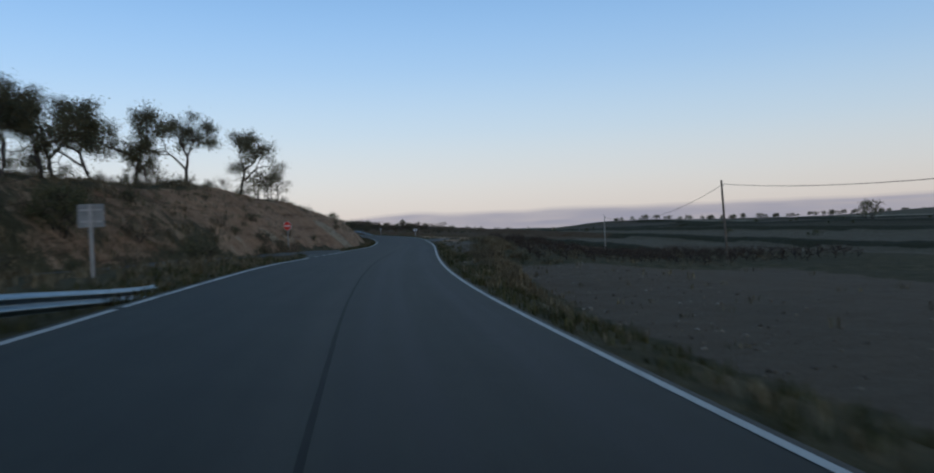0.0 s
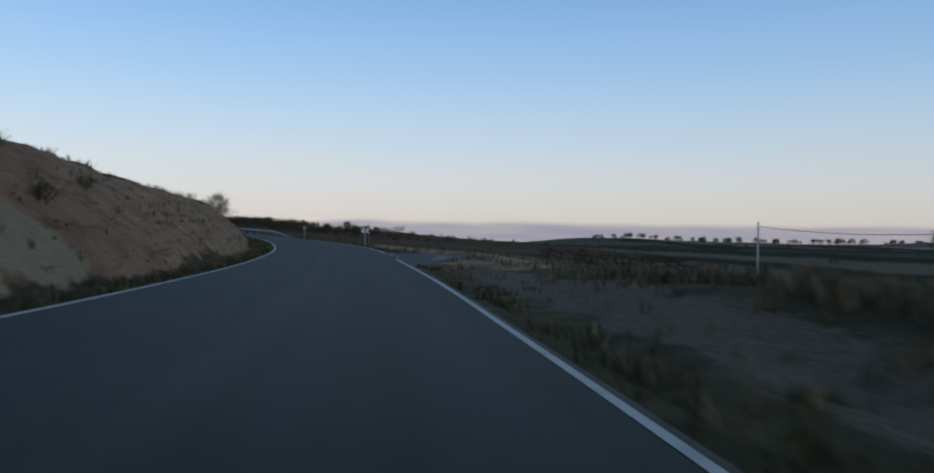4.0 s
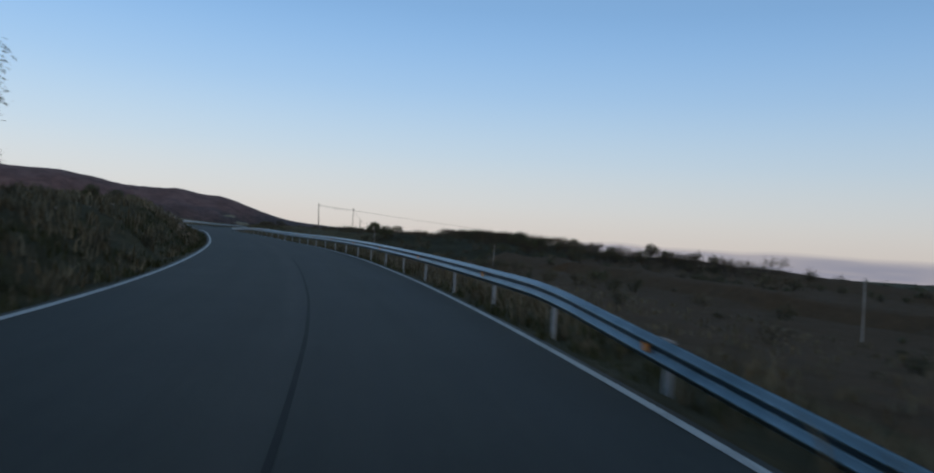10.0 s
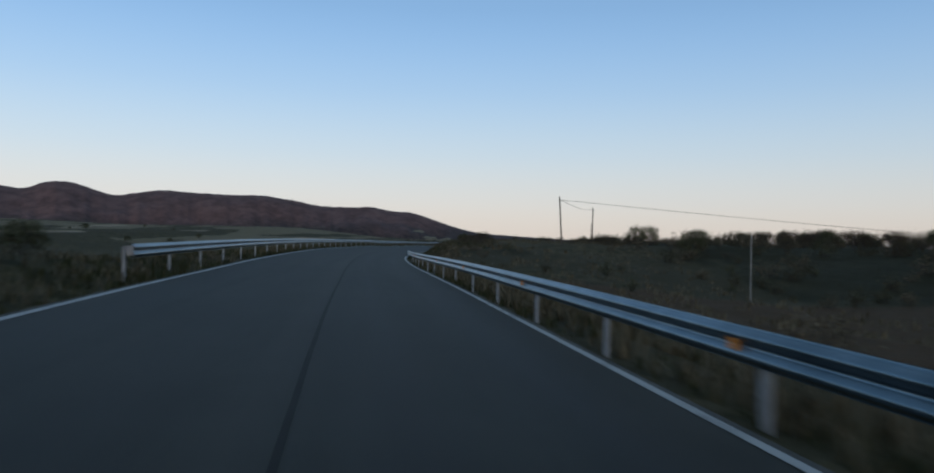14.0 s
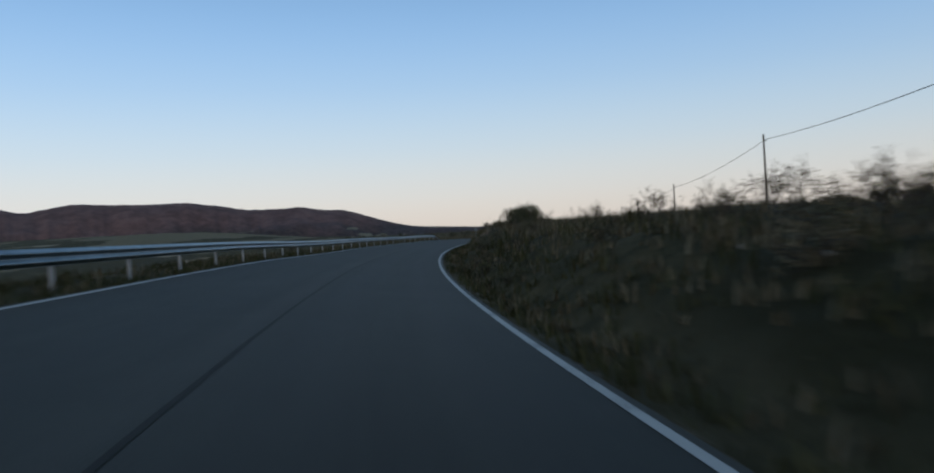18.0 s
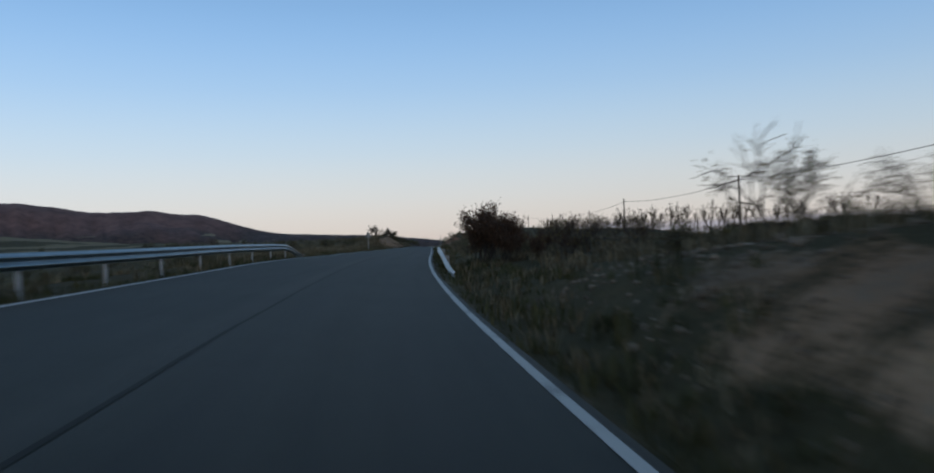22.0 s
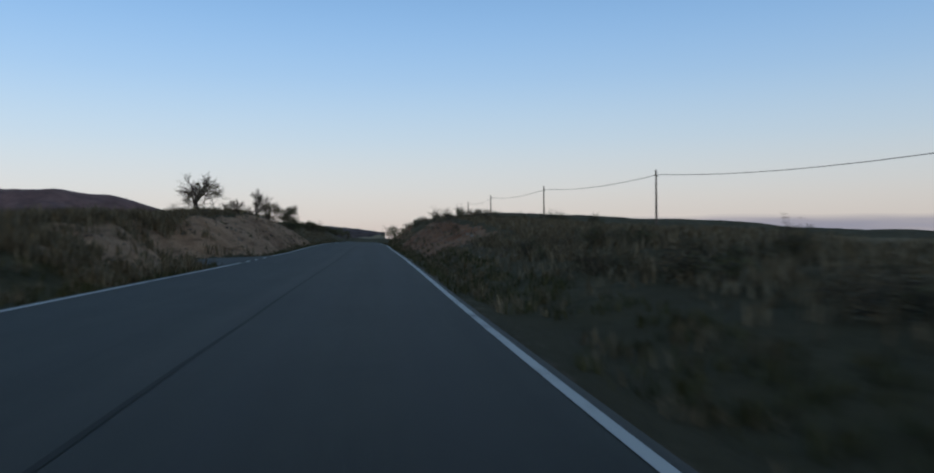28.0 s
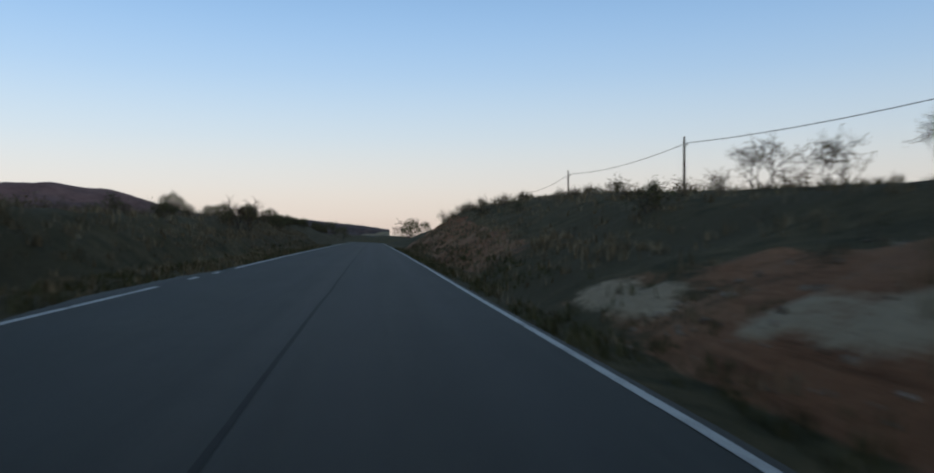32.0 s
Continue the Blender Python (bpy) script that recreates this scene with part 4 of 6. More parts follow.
guard_rail(175.5, 308.9, 1, (0.52, 0.24), dip0=11.0, top=(0.80, 0.715), label="long galvanised steel guard rail with orange reflectors", reflect=2, flare0=0.5)
guard_rail(264.8, 447.0, -1, (0.80, 0.80), dip1=8.0, top=(0.70, 0.70), label="long galvanised steel guard rail outside the bend", reflect=0, flare1=0.2)
guard_rail(-60.0, 17.2, -1, (0.75, 0.75), dip1=11.0, top=(0.52, 0.52), label="galvanised steel guard rail ending low beside the verge", reflect=0)
guard_rail(426.8, 439.8, 1, (0.80, 0.50), dip0=13.0, top=(0.78, 0.78), label="short galvanised steel guard rail rising out of weeds", reflect=3)


# ---------------------------------------------------------------- signs
def rounded_plate(w, h, r, thick, seg=5):
    bm = bmesh.new()
    vs = []
    for cx, cz, a0 in ((w / 2 - r, h / 2 - r, 0), (-w / 2 + r, h / 2 - r, 90), (-w / 2 + r, -h / 2 + r, 180), (w / 2 - r, -h / 2 + r, 270)):
        for k in range(seg):
            a = radians(a0 + 90 * k / (seg - 1))
            vs.append(bm.verts.new((cx + r * math.cos(a), 0, cz + r * math.sin(a))))
    f = bm.faces.new(vs)
    g = bmesh.ops.extrude_face_region(bm, geom=[f])
    bmesh.ops.translate(bm, vec=(0, thick, 0), verts=[v for v in g["geom"] if isinstance(v, bmesh.types.BMVert)])
    bmesh.ops.recalc_face_normals(bm, faces=bm.faces)
    return bm


def poly_plate(pts, y0, y1):
    bm = bmesh.new()
    f = bm.faces.new([bm.verts.new((px, y0, pz)) for px, pz in pts])
    g = bmesh.ops.extrude_face_region(bm, geom=[f])
    bmesh.ops.translate(bm, vec=(0, y1 - y0, 0), verts=[v for v in g["geom"] if isinstance(v, bmesh.types.BMVert)])
    bmesh.ops.recalc_face_normals(bm, faces=bm.faces)
    return bm


def sign_post(parent, top, y=0.05):
    bm = box_bm(0.08, 0.04, top + 0.4, (0, y, (top - 0.4) / 2), 0.006)
    part("post", bm, M_POST, parent)


def brackets(parent, zs, y=0.022):
    for z in zs:
        part("bracket", box_bm(0.16, 0.025, 0.035, (0, y, z), 0.004), M_POST, parent)


def sign_base(s, d, turn=0.0):
    return Matrix.Translation(spot(s, d)) @ Matrix.Rotation(radians(heading(s) + turn), 4, "Z")


# front of a plate looks along -y of its thing
sg = thing("no_entry_sign", sign_base(59.5, -9.5, -20), "round red road sign with white bar and white rim", "road sign", "roadside signs")
sign_post(sg, 2.45)
ring = [(0.34 * math.cos(radians(a)), 2.2 + 0.34 * math.sin(radians(a))) for a in range(0, 360, 12)]
part("rim", poly_plate(ring, 0.0, 0.02), M_WHITE, sg, "white sign rim")
ring = [(0.31 * math.cos(radians(a)), 2.2 + 0.31 * math.sin(radians(a))) for a in range(0, 360, 12)]
plate = part("plate", poly_plate(ring, -0.006, 0.0), M_RED, sg, "red round plate")
part("bar", poly_plate([(-0.24, 2.15), (0.24, 2.15), (0.24, 2.25), (-0.24, 2.25)], -0.011, -0.006), M_WHITE, plate, "white bar across the plate")
brackets(sg, (2.0, 2.4), 0.03)

sg = thing("chevron_sign", sign_base(132.2, 3.42, -4), "dark blue bend board with two white chevrons", "road sign", "roadside signs")
CZ = 1.29 + level(132.2) - spot(132.2, 3.42).z
sign_post(sg, CZ + 0.2)
board = part("board", rounded_plate(0.76, 0.40, 0.03, 0.025), M_NAVY, sg, "dark blue board")
board.location = (0, 0, CZ)
part("frame", poly_plate([(-0.385, CZ - 0.205), (0.385, CZ - 0.205), (0.385, CZ + 0.205), (-0.385, CZ + 0.205)], 0.022, 0.03), M_WHITE, sg, "pale edge of the board")
for cx in (-0.21, 0.13):
    pts = [(cx - 0.13, CZ), (cx + 0.04, CZ + 0.185), (cx + 0.215, CZ + 0.185), (cx + 0.045, CZ), (cx + 0.215, CZ - 0.185), (cx + 0.04, CZ - 0.185)]
    bm = bmesh.new()
    for side_pts in ((pts[0], pts[1], pts[2], pts[3]), (pts[0], pts[3], pts[4], pts[5])):
        bm.faces.new([bm.verts.new((px, -0.004, pz)) for px, pz in side_pts])
    bmesh.ops.remove_doubles(bm, verts=bm.verts, dist=0.001)
    bmesh.ops.recalc_face_normals(bm, faces=bm.faces)
    r = bmesh.ops.extrude_face_region(bm, geom=list(bm.faces))
    bmesh.ops.translate(bm, vec=(0, -0.003, 0), verts=[v for v in r["geom"] if isinstance(v, bmesh.types.BMVert)])
    part("chevron", bm, M_WHITE, board, "white chevron").location = (0, 0, -CZ)
brackets(sg, (CZ - 0.1, CZ + 0.1), 0.035)


def back_sign(s, d, w, h, cz, turn, label):
    """A plate seen from behind: its bare back towards -y, post in front of it."""
    q = thing("sign_back", sign_base(s, d, turn), label, "road sign", "roadside signs")
    part("plate", rounded_plate(w, h, 0.03, 0.022), M_BACK, q).location = (0, 0.05, cz)
    part("face", rounded_plate(w - 0.03, h - 0.03, 0.02, 0.004), M_WHITE, q).location = (0, 0.074, cz)
    part("post", box_bm(0.08, 0.04, cz + h / 2 + 0.35, (0, 0, (cz + h / 2 - 0.35) / 2), 0.006), M_POST, q)
    for k in (-0.25, 0.25):
        part("bracket", box_bm(w * 0.8, 0.03, 0.04, (0, 0.034, cz + k * h), 0.004), M_POST, q)
    return q


back_sign(165.9, 2.97, 0.47, 0.38, 1.33 + level(165.9) - spot(165.9, 2.97).z, -4, "small square road sign seen from its bare grey back")
back_sign(21.0, -7.9, 0.66, 0.62, 1.66, 8, "grey road sign plate seen from its bare back")
q = thing("stop_sign_back", sign_base(170.4, -7.0, 0), "eight-sided road sign seen from its bare grey back", "road sign", "roadside signs")
ring = [(0.30 * math.cos(radians(a)), 1.75 + 0.30 * math.sin(radians(a))) for a in [22.5 + 45 * k for k in range(8)]]
part("plate", poly_plate(ring, 0.03, 0.05), M_BACK, q)
part("post", box_bm(0.08, 0.04, 2.5, (0, 0, 0.75), 0.006), M_POST, q)
brackets(q, (1.62, 1.88), 0.03)
q = thing("warning_sign_back", sign_base(505, -7.0, 0), "triangular warning sign seen from its bare grey back", "road sign", "roadside signs")
tri = []
for cx, cz, a0 in ((0.40, 1.95, -90), (0.0, 2.63, 30), (-0.40, 1.95, 150)):
    for k in range(5):
        a = radians(a0 + 120 * k / 4)
        tri.append((cx + 0.05 * math.cos(a), cz + 0.05 * math.sin(a)))
part("plate", poly_plate(tri, 0.03, 0.05), M_BACK, q)
part("post", box_bm(0.08, 0.04, 2.85, (0, 0, 1.05), 0.006), M_POST, q)
brackets(q, (2.02, 2.3), 0.03)

# ---------------------------------------------------------------- poles and cables


def pole(s, d, top, r=0.13, mat=None, arm=True, lean=0.0, label="weathered wooden utility pole carrying a single cable"):
    """top: height above the road of the pole's head."""
    foot = spot(s, d, -0.3)
    head = float(level(s)) + top
    hgt = head - foot.z
    q = thing("utility_pole", Matrix.Translation(foot) @ Matrix.Rotation(radians(lean), 4, "Y"), label, "utility pole", "utility poles")
    V, Q = tube([(0, 0, 0), (0, 0, hgt * 0.5), (0, 0, hgt)], [r, r * 0.85, r * 0.68], 10)
    bm = bmesh.new()
    me = fast_mesh("shaft", V, Q, smooth=True)
    bm.from_mesh(me)
    bm.faces.new([v for v in list(bm.verts)[-10:]])
    part("shaft", bm, mat or M_WOOD, q)
    if arm:
        arm_ = part("bracket", box_bm(0.30, 0.05, 0.05, (0.08, 0, hgt - 0.55), 0.008), M_POST, q)
        V, Q = tube([(0.2, 0, hgt - 0.55), (0.2, 0, hgt - 0.46), (0.2, 0, hgt - 0.38)], [0.03, 0.045, 0.03], 8)
        put("insulator", fast_mesh("insulator", V, Q, smooth=True), M_WHITE, arm_, "white insulator")
    return foot + Matrix.Rotation(radians(lean), 3, "Y") @ Vector((0.2, 0, hgt - 0.4))


def cable(p, q, sag, name="cable"):
    n = 24
    pts = [p.lerp(q, k / n) - Vector((0, 0, sag * 4 * (k / n) * (1 - k / n))) for k in range(n + 1)]
    V, Q = tube([tuple(v) for v in pts], [0.022] * (n + 1), 5)
    tagged(put(name, fast_mesh(name, V, Q), M_WIRE), "dark sagging overhead cable between two poles", "cable", "overhead cables")


POLES = [(-6, 27, 5.2), (72, 30.1, 5.3), (122.9, 34.2, 2.6)]
heads = [pole(*p, lean=(-2.5 if k == 1 else 0)) for k, p in enumerate(POLES[:2])]
heads.append(pole(*POLES[2], r=0.09, mat=M_STAKE, label="pale slender utility pole standing in the fields"))
for p, q in zip(heads[:-1], heads[1:]):
    cable(p, q, 1.7)
LINE2 = [(345, 110, 1.0), (336.0, 19.0, 6.8), (385.3, 27.7, 7.9), (424, 28, 6.0), (460, 27, 5.3), (497.5, 27, 5.6), (546, 27, 5.3), (579.5, 24.6, 6.5), (610.4, 22, 7.1), (643.5, 20.6, 7.8), (675, 20.9, 8.3), (716, 24, 8.6), (760, 25, 8.4)]
heads = [pole(*p, r=0.10, lean=(-3.5 if k == 1 else 0)) for k, p in enumerate(LINE2)]
for p, q in zip(heads[:-1], heads[1:]):
    cable(p, q, 0.45)
for s_, d_, t_ in ((293.5, 23.6, 2.0), (255, 28.5, 0.65), (207, 30, 0.6), (196, 76, -1.2)):
    pole(s_, d_, t_, 0.04, M_STAKE, False, 0, "thin pale bare pole standing in the field")
pole(504.4, 3.0, 1.9, 0.026, M_STAKE, False, 0, "thin pale stake on the verge")

# ---------------------------------------------------------------- plants
def leaves_mesh(name, centres, sizes, rng, mat, narrow=0.5, droop=0.0):
    """Many small folded leaf quads."""
    n = len(centres)
    a = rng.normal(size=(n, 3))
    a[:, 2] -= droop
    a /= np.linalg.norm(a, axis=1)[:, None] + 1e-9
    b_ = np.cross(a, rng.normal(size=(n, 3)))
    b_ /= np.linalg.norm(b_, axis=1)[:, None] + 1e-9
    L, W = a * sizes[:, None], b_ * (sizes * narrow)[:, None]
    V = np.stack([centres, centres + L * 0.5 + W * 0.5, centres + L, centres + L * 0.5 - W * 0.5], 1).reshape(-1, 3)
    Q = np.arange(n * 4).reshape(n, 4)
    me = fast_mesh(name, V, Q)
    me.materials.append(mat)
    return me


def grow(rng, p, d, length, radius, depth, segs, tips, spread, droop, kids):
    """A limb as a bent tapered tube, and its side limbs."""
    n = 5
    pts, dirs = [np.array(p, float)], [np.array(d, float)]
    for k in range(n):
        d = d + rng.normal(size=3) * 0.16 + np.array([0, 0, -droop if depth <= 1 else 0.04])
        d = d / np.linalg.norm(d)
        pts.append(pts[-1] + d * length / n)
        dirs.append(d)
    segs.append((depth, pts, np.linspace(radius, radius * 0.55, n + 1)))
    if depth == 0:
        for k in range(1, n + 1):
            tips.append(pts[k])
        return
    m = kids if depth > 1 else kids + 1
    for k in range(m):
        at_ = int(rng.integers(2, n + 1)) if k else n
        side = rng.normal(size=3)
        side -= dirs[at_] * (side @ dirs[at_])
        side /= np.linalg.norm(side) + 1e-9
        nd = dirs[at_] * (1 - spread) + side * spread + np.array([0, 0, 0.12])
        grow(rng, pts[at_], nd / np.linalg.norm(nd), length * rng.uniform(0.58, 0.82), radius * 0.58, depth - 1, segs, tips, spread, droop, kids)


def plant(name, seed, height, stems, depth, leaf_mat, leaf_n, leaf_size, label, category, group="", trunk=0.3, radius=0.09, spread=0.5, droop=0.03, kids=3,
          cloud=0.25, narrow=0.5, lean=0.15, bare=True, fill=0.0, dome=0.0):
    """A tree or shrub with stems, twigs and leaves, its foot at the origin; hidden stock is moved to its first place."""
    rng = np.random.default_rng(seed)
    segs, tips = [], []
    for k in range(stems):
        a = 2 * np.pi * (k + rng.uniform(-0.3, 0.3)) / stems
        out = lean if stems == 1 else lean + 0.35
        d = np.array([math.cos(a) * out, math.sin(a) * out, 1.0])
        base = np.array([math.cos(a), math.sin(a), 0]) * (0.02 if stems == 1 else 0.06 * height)
        base[2] = -0.12
        grow(rng, base, d / np.linalg.norm(d), height * trunk * rng.uniform(0.85, 1.15), radius, depth, segs, tips, spread, droop, kids)
    top = max(t[2] for t in tips)
    f = height / top
    e = new(name)
    e.empty_display_size = 0.2
    tagged(e, label, category, group)
    stem_p = [tube([q * f for q in pts], rad * (1 if stems == 1 else 0.7), 7 if dp >= depth - 1 else 4) for dp, pts, rad in segs if dp >= depth - 1]
    V, Q = join(stem_p)
    w_ = put("trunk" if stems == 1 else "stem_clump", fast_mesh("trunk", V, Q, smooth=True), M_BARK, e)
    if stems > 1:
        tagged(w_, kind="stuff")
    twig_p = [tube([q * f for q in pts[::2] + [pts[-1]]], np.maximum(rad[[0, 2, 4, 5]], 0.006) if len(rad) == 6 else rad, 3) for dp, pts, rad in segs if dp < depth - 1]
    if twig_p:
        V, Q = join(twig_p)
        tagged(put("twig_work", fast_mesh("twig_work", V, Q), M_TWIG if bare else M_BARK, e), kind="stuff")
    if leaf_n:
        T_ = np.array(tips) * f
        c = T_[rng.integers(0, len(T_), leaf_n)] + rng.normal(size=(leaf_n, 3)) * cloud * height * 0.12
        if dome:
            n_c = 90
            v = rng.normal(size=(n_c, 3))
            v[:, 2] = np.abs(v[:, 2]) * 1.1 - 0.35
            v /= np.linalg.norm(v, axis=1)[:, None]
            v *= rng.uniform(0.5, 1.0, (n_c, 1)) ** 0.6
            cc = v * np.array([dome, dome, 0.55]) * height * rng.uniform(0.85, 1.08, (n_c, 1)) + np.array([0, 0, 0.44 * height])
            keep = rng.random(leaf_n) < 0.85
            c[keep] = cc[rng.integers(0, n_c, int(keep.sum()))] + rng.normal(size=(int(keep.sum()), 3)) * height * 0.055
        if fill:
            mid = np.array([0, 0, height * 0.45])
            inner = rng.random(leaf_n) < fill
            c[inner] = mid + (c[inner] - mid) * rng.uniform(0.45, 0.95, (int(inner.sum()), 1))
        c[:, 2] = np.maximum(c[:, 2], 0.02)
        put("foliage" if stems > 1 else "crown", leaves_mesh("foliage", c, leaf_size * rng.uniform(0.6, 1.4, leaf_n), rng, leaf_mat, narrow, droop * 4), leaf_mat, e)
    return e


PLACED = set()


def place(stock, s, d, size=1.0, turn=0.0, up=-0.03, tilt=0.0, label=""):
    """One of the stock plants on the land: the first call moves the stock itself, later ones copy it."""
    m = Matrix.Translation(spot(s, d, up)) @ Matrix.Rotation(radians(turn), 4, "Z") @ Matrix.Rotation(radians(tilt), 4, "X") @ Matrix.Scale(size, 4)
    if stock.name not in PLACED:
        PLACED.add(stock.name)
        stock.matrix_basis = m
        ob = stock
    else:
        sc = stock.scale.copy()
        ob = copy_thing(stock, m @ Matrix.Diagonal((1 / sc[0], 1 / sc[1], 1 / sc[2], 1)))
    if label:
        tagged(ob, label)
    return ob


rnd = random.Random(7)
ALMOND = [plant("almond_tree", 11 + k, 6.0, 1, 4, M_LEAF_OLIVE, 13000, 0.12, "gnarled grey-green almond tree on the bank", "tree", "trees on the banks", trunk=0.27, radius=0.17, spread=0.62,
                droop=0.09, kids=3, cloud=0.36, lean=0.25, bare=False) for k in range(3)]
ROUND = [plant("bush", 31 + k, 3.0, 9, 3, M_LEAF_GREEN, 8000, 0.09, "dense dull green bush", "bush", "bushes", trunk=0.36, radius=0.045, spread=0.6, kids=3, cloud=0.2, droop=0.01, dome=0.56, lean=-0.1) for k in range(2)]
THICKET = [plant("bushy_tree", 36 + k, 5.0, 5, 3, M_LEAF_GREEN, (8000, 3000)[k], 0.11, ("dense dark bushy tree above the cut bank", "sparse grey bushy tree above the cut bank")[k], "tree", "trees on the banks", trunk=0.42,
                 radius=0.07, spread=0.5, kids=3, cloud=0.2, droop=0.01, lean=-0.05, dome=(0.34, 0.0)[k]) for k in range(2)]
RUSSET = [plant("russet_shrub", 41 + k, 3.0, 8, 2, M_LEAF_RED, 2600, 0.105, "tall dark russet shrub with upright leafy spires behind the rail", "shrub", "russet shrubs", trunk=0.62, radius=0.03, spread=0.13, kids=4, cloud=0.26, lean=-0.2,
                droop=-0.06, narrow=0.6, fill=0.25) for k in range(2)]
BARE = [plant("bare_shrub", 51 + k, 2.0, 7, 3, M_LEAF_YELLOW, 260, 0.08, "half-bare twiggy shrub on the bank", "shrub", "bare shrubs", trunk=0.34, radius=0.03, spread=0.5, kids=3, cloud=0.3) for k in range(3)]
WEED = [plant("weed", 61 + k, 1.2, 6, 1, M_LEAF_OLIVE, 130, 0.075, "tall dry weed with small leaves on the crest", "weed", "roadside weeds", trunk=0.75, radius=0.012, spread=0.3, kids=3, cloud=0.35, droop=0.0, lean=0.1)
        for k in range(3)]
SCRUB = [plant("low_scrub", 71 + k, 0.8, 9, 1, (M_LEAF_OLIVE, M_STRAW, M_LEAF_GREEN)[k], 420, 0.075, ("low grey-green scrub on dry ground", "low straw-coloured scrub on dry ground", "low dark green scrub on dry ground")[k],
               "scrub", "low scrub", trunk=0.6, radius=0.016, spread=0.6, kids=4, cloud=0.7, droop=0.0) for k in range(3)]
SAPLING = [plant("young_fruit_tree", 86 + k, 1.9, 1, 3, M_LEAF_RED, 50, 0.08, "thin bare young fruit tree with a few last leaves", "tree", "young orchard trees", trunk=0.3, radius=0.02, spread=0.24, droop=-0.14, kids=3,
                 cloud=0.2, lean=0.05) for k in range(3)]
VINE = [plant("vine", 81 + k, 0.9, 1, 2, M_LEAF_RED, 30, 0.10, "short gnarled vine stump with a few russet leaves", "vine", "vines in the field", trunk=0.45, radius=0.05, spread=0.75, kids=4, cloud=0.6) for k in range(2)]
YOUNG = [plant("almond_tree", 131 + k, 3.0, 1, 4, M_LEAF_OLIVE, 7500, 0.08, "young almond tree with upright shoots and thin yellowing leaves", "tree", "trees on the banks", trunk=0.2, radius=0.055, spread=0.6,
               droop=-0.05, kids=4, cloud=0.3, lean=0.12) for k in range(2)]
GNARLED = [plant("almond_tree", 171 + k, 2.4, 1, 4, M_LEAF_OLIVE, 800, 0.06, "gnarled almond tree with thick dark trunk and bare upright branches", "tree", "trees on the banks", trunk=0.17, radius=0.12, spread=0.56,
                 droop=-0.10, kids=4, cloud=0.25, lean=0.3, bare=False) for k in range(2)]
SHOOT = plant("slender_shrub", 141, 2.0, 4, 1, M_LEAF_GREEN, 900, 0.07, "slender upright shrub on the crest of the cut", "shrub", "bare shrubs", trunk=0.6, radius=0.018, spread=0.14, droop=-0.1, kids=5, cloud=0.3, lean=-0.33, fill=0.7)
FAR = [plant("field_tree", 91 + k, 4.5, 3, 2, M_LEAF_GREEN, 1500, 0.26, "small dark tree on the far fields", "tree", "trees on the far fields", trunk=0.3, radius=0.14, spread=0.65, kids=3, cloud=0.3, dome=0.5) for k in range(2)]

# trees on the banks
for s_, d_, h_, k_, tn in ((67.7, -24.0, 7.5, 0, 20), (66.7, -19.2, 6.3, 1, 150), (59.2, -24, 6.4, 2, 80), (71.7, -15.8, 5.7, 2, 240), (46, -20.5, 5.0, 1, 300), (41, -18.6, 4.6, 0, 200), (37, -18.6, 4.1, 2, 30), (40, -22, 4.8, 1, 75)):
    place(ALMOND[k_], s_, d_, h_ / 6.0, tn)
place(THICKET[0], 163.4, -7.7, 0.74, 0)
place(THICKET[1], 171.2, -10.6, 1.0, 90)
LEANING = plant("almond_tree", 447, 4.0, 1, 4, M_LEAF_OLIVE, 7000, 0.085, "lone leaning almond tree with a round thin crown", "tree", "trees on the banks", trunk=0.24, radius=0.13, spread=0.66, droop=0.10, kids=3, cloud=0.3, lean=0.45, bare=False)
place(LEANING, 190.0, -10.4, 1.0, heading(165))
place(YOUNG[0], 194.3, -8.9, 1.8 / 3.0, 40, label="small drooping almond tree beside the leaning one")
for s_, d_, h_, k_, tn in ((581.2, -8.9, 2.35, 0, 200), (573.6, -12.3, 3.1, 1, 130), (573.2, -9.1, 1.25, 1, 20), (586.6, -11.8, 1.7, 0, 310)):
    place(GNARLED[k_], s_, d_, h_ / 2.4, tn)
for s_, d_, h_, k_, tn in ((601.2, -9.9, 2.8, 1, 60), (606.8, -9.1, 2.8, 0, 10)):
    place(YOUNG[k_], s_, d_, h_ / 3.0, tn)
place(ROUND[1], 611.6, -9.0, 1.9 / 3.0, 40, label="round green bush beside the young almond trees")
for s_, d_, h_ in ((597.8, -9.6, 1.5), (596.4, -9.9, 1.2), (590.6, -9.3, 0.9)):
    place(BARE[2], s_, d_, h_ / 2.0, s_ * 7)
for s_, d_, h_ in ((589.2, 8.6, 1.5), (586.2, 8.6, 1.5)):
    place(SHOOT, s_, d_, h_ / 2.0, s_ * 31)
for s_, d_, h_, k_, tn in ((76.6, -14.8, 4.0, 0, 0), (79.4, -14.2, 3.0, 1, 60), (56, -19, 2.0, 2, 40), (62, -20.5, 1.8, 1, 90), (70, -17, 1.6, 0, 30)):
    place(BARE[k_], s_, d_, h_ / 2.0, tn)
for s_, d_, h_, k_, tn in ((36, -15.5, 2.6, 0, 10), (30, -17, 3.2, 1, 130), (25, -17.5, 3.0, 0, 70), (508.5, 20, 3.3, 1, 0)):
    place(ROUND[k_], s_, d_, h_ / 3.0, tn)
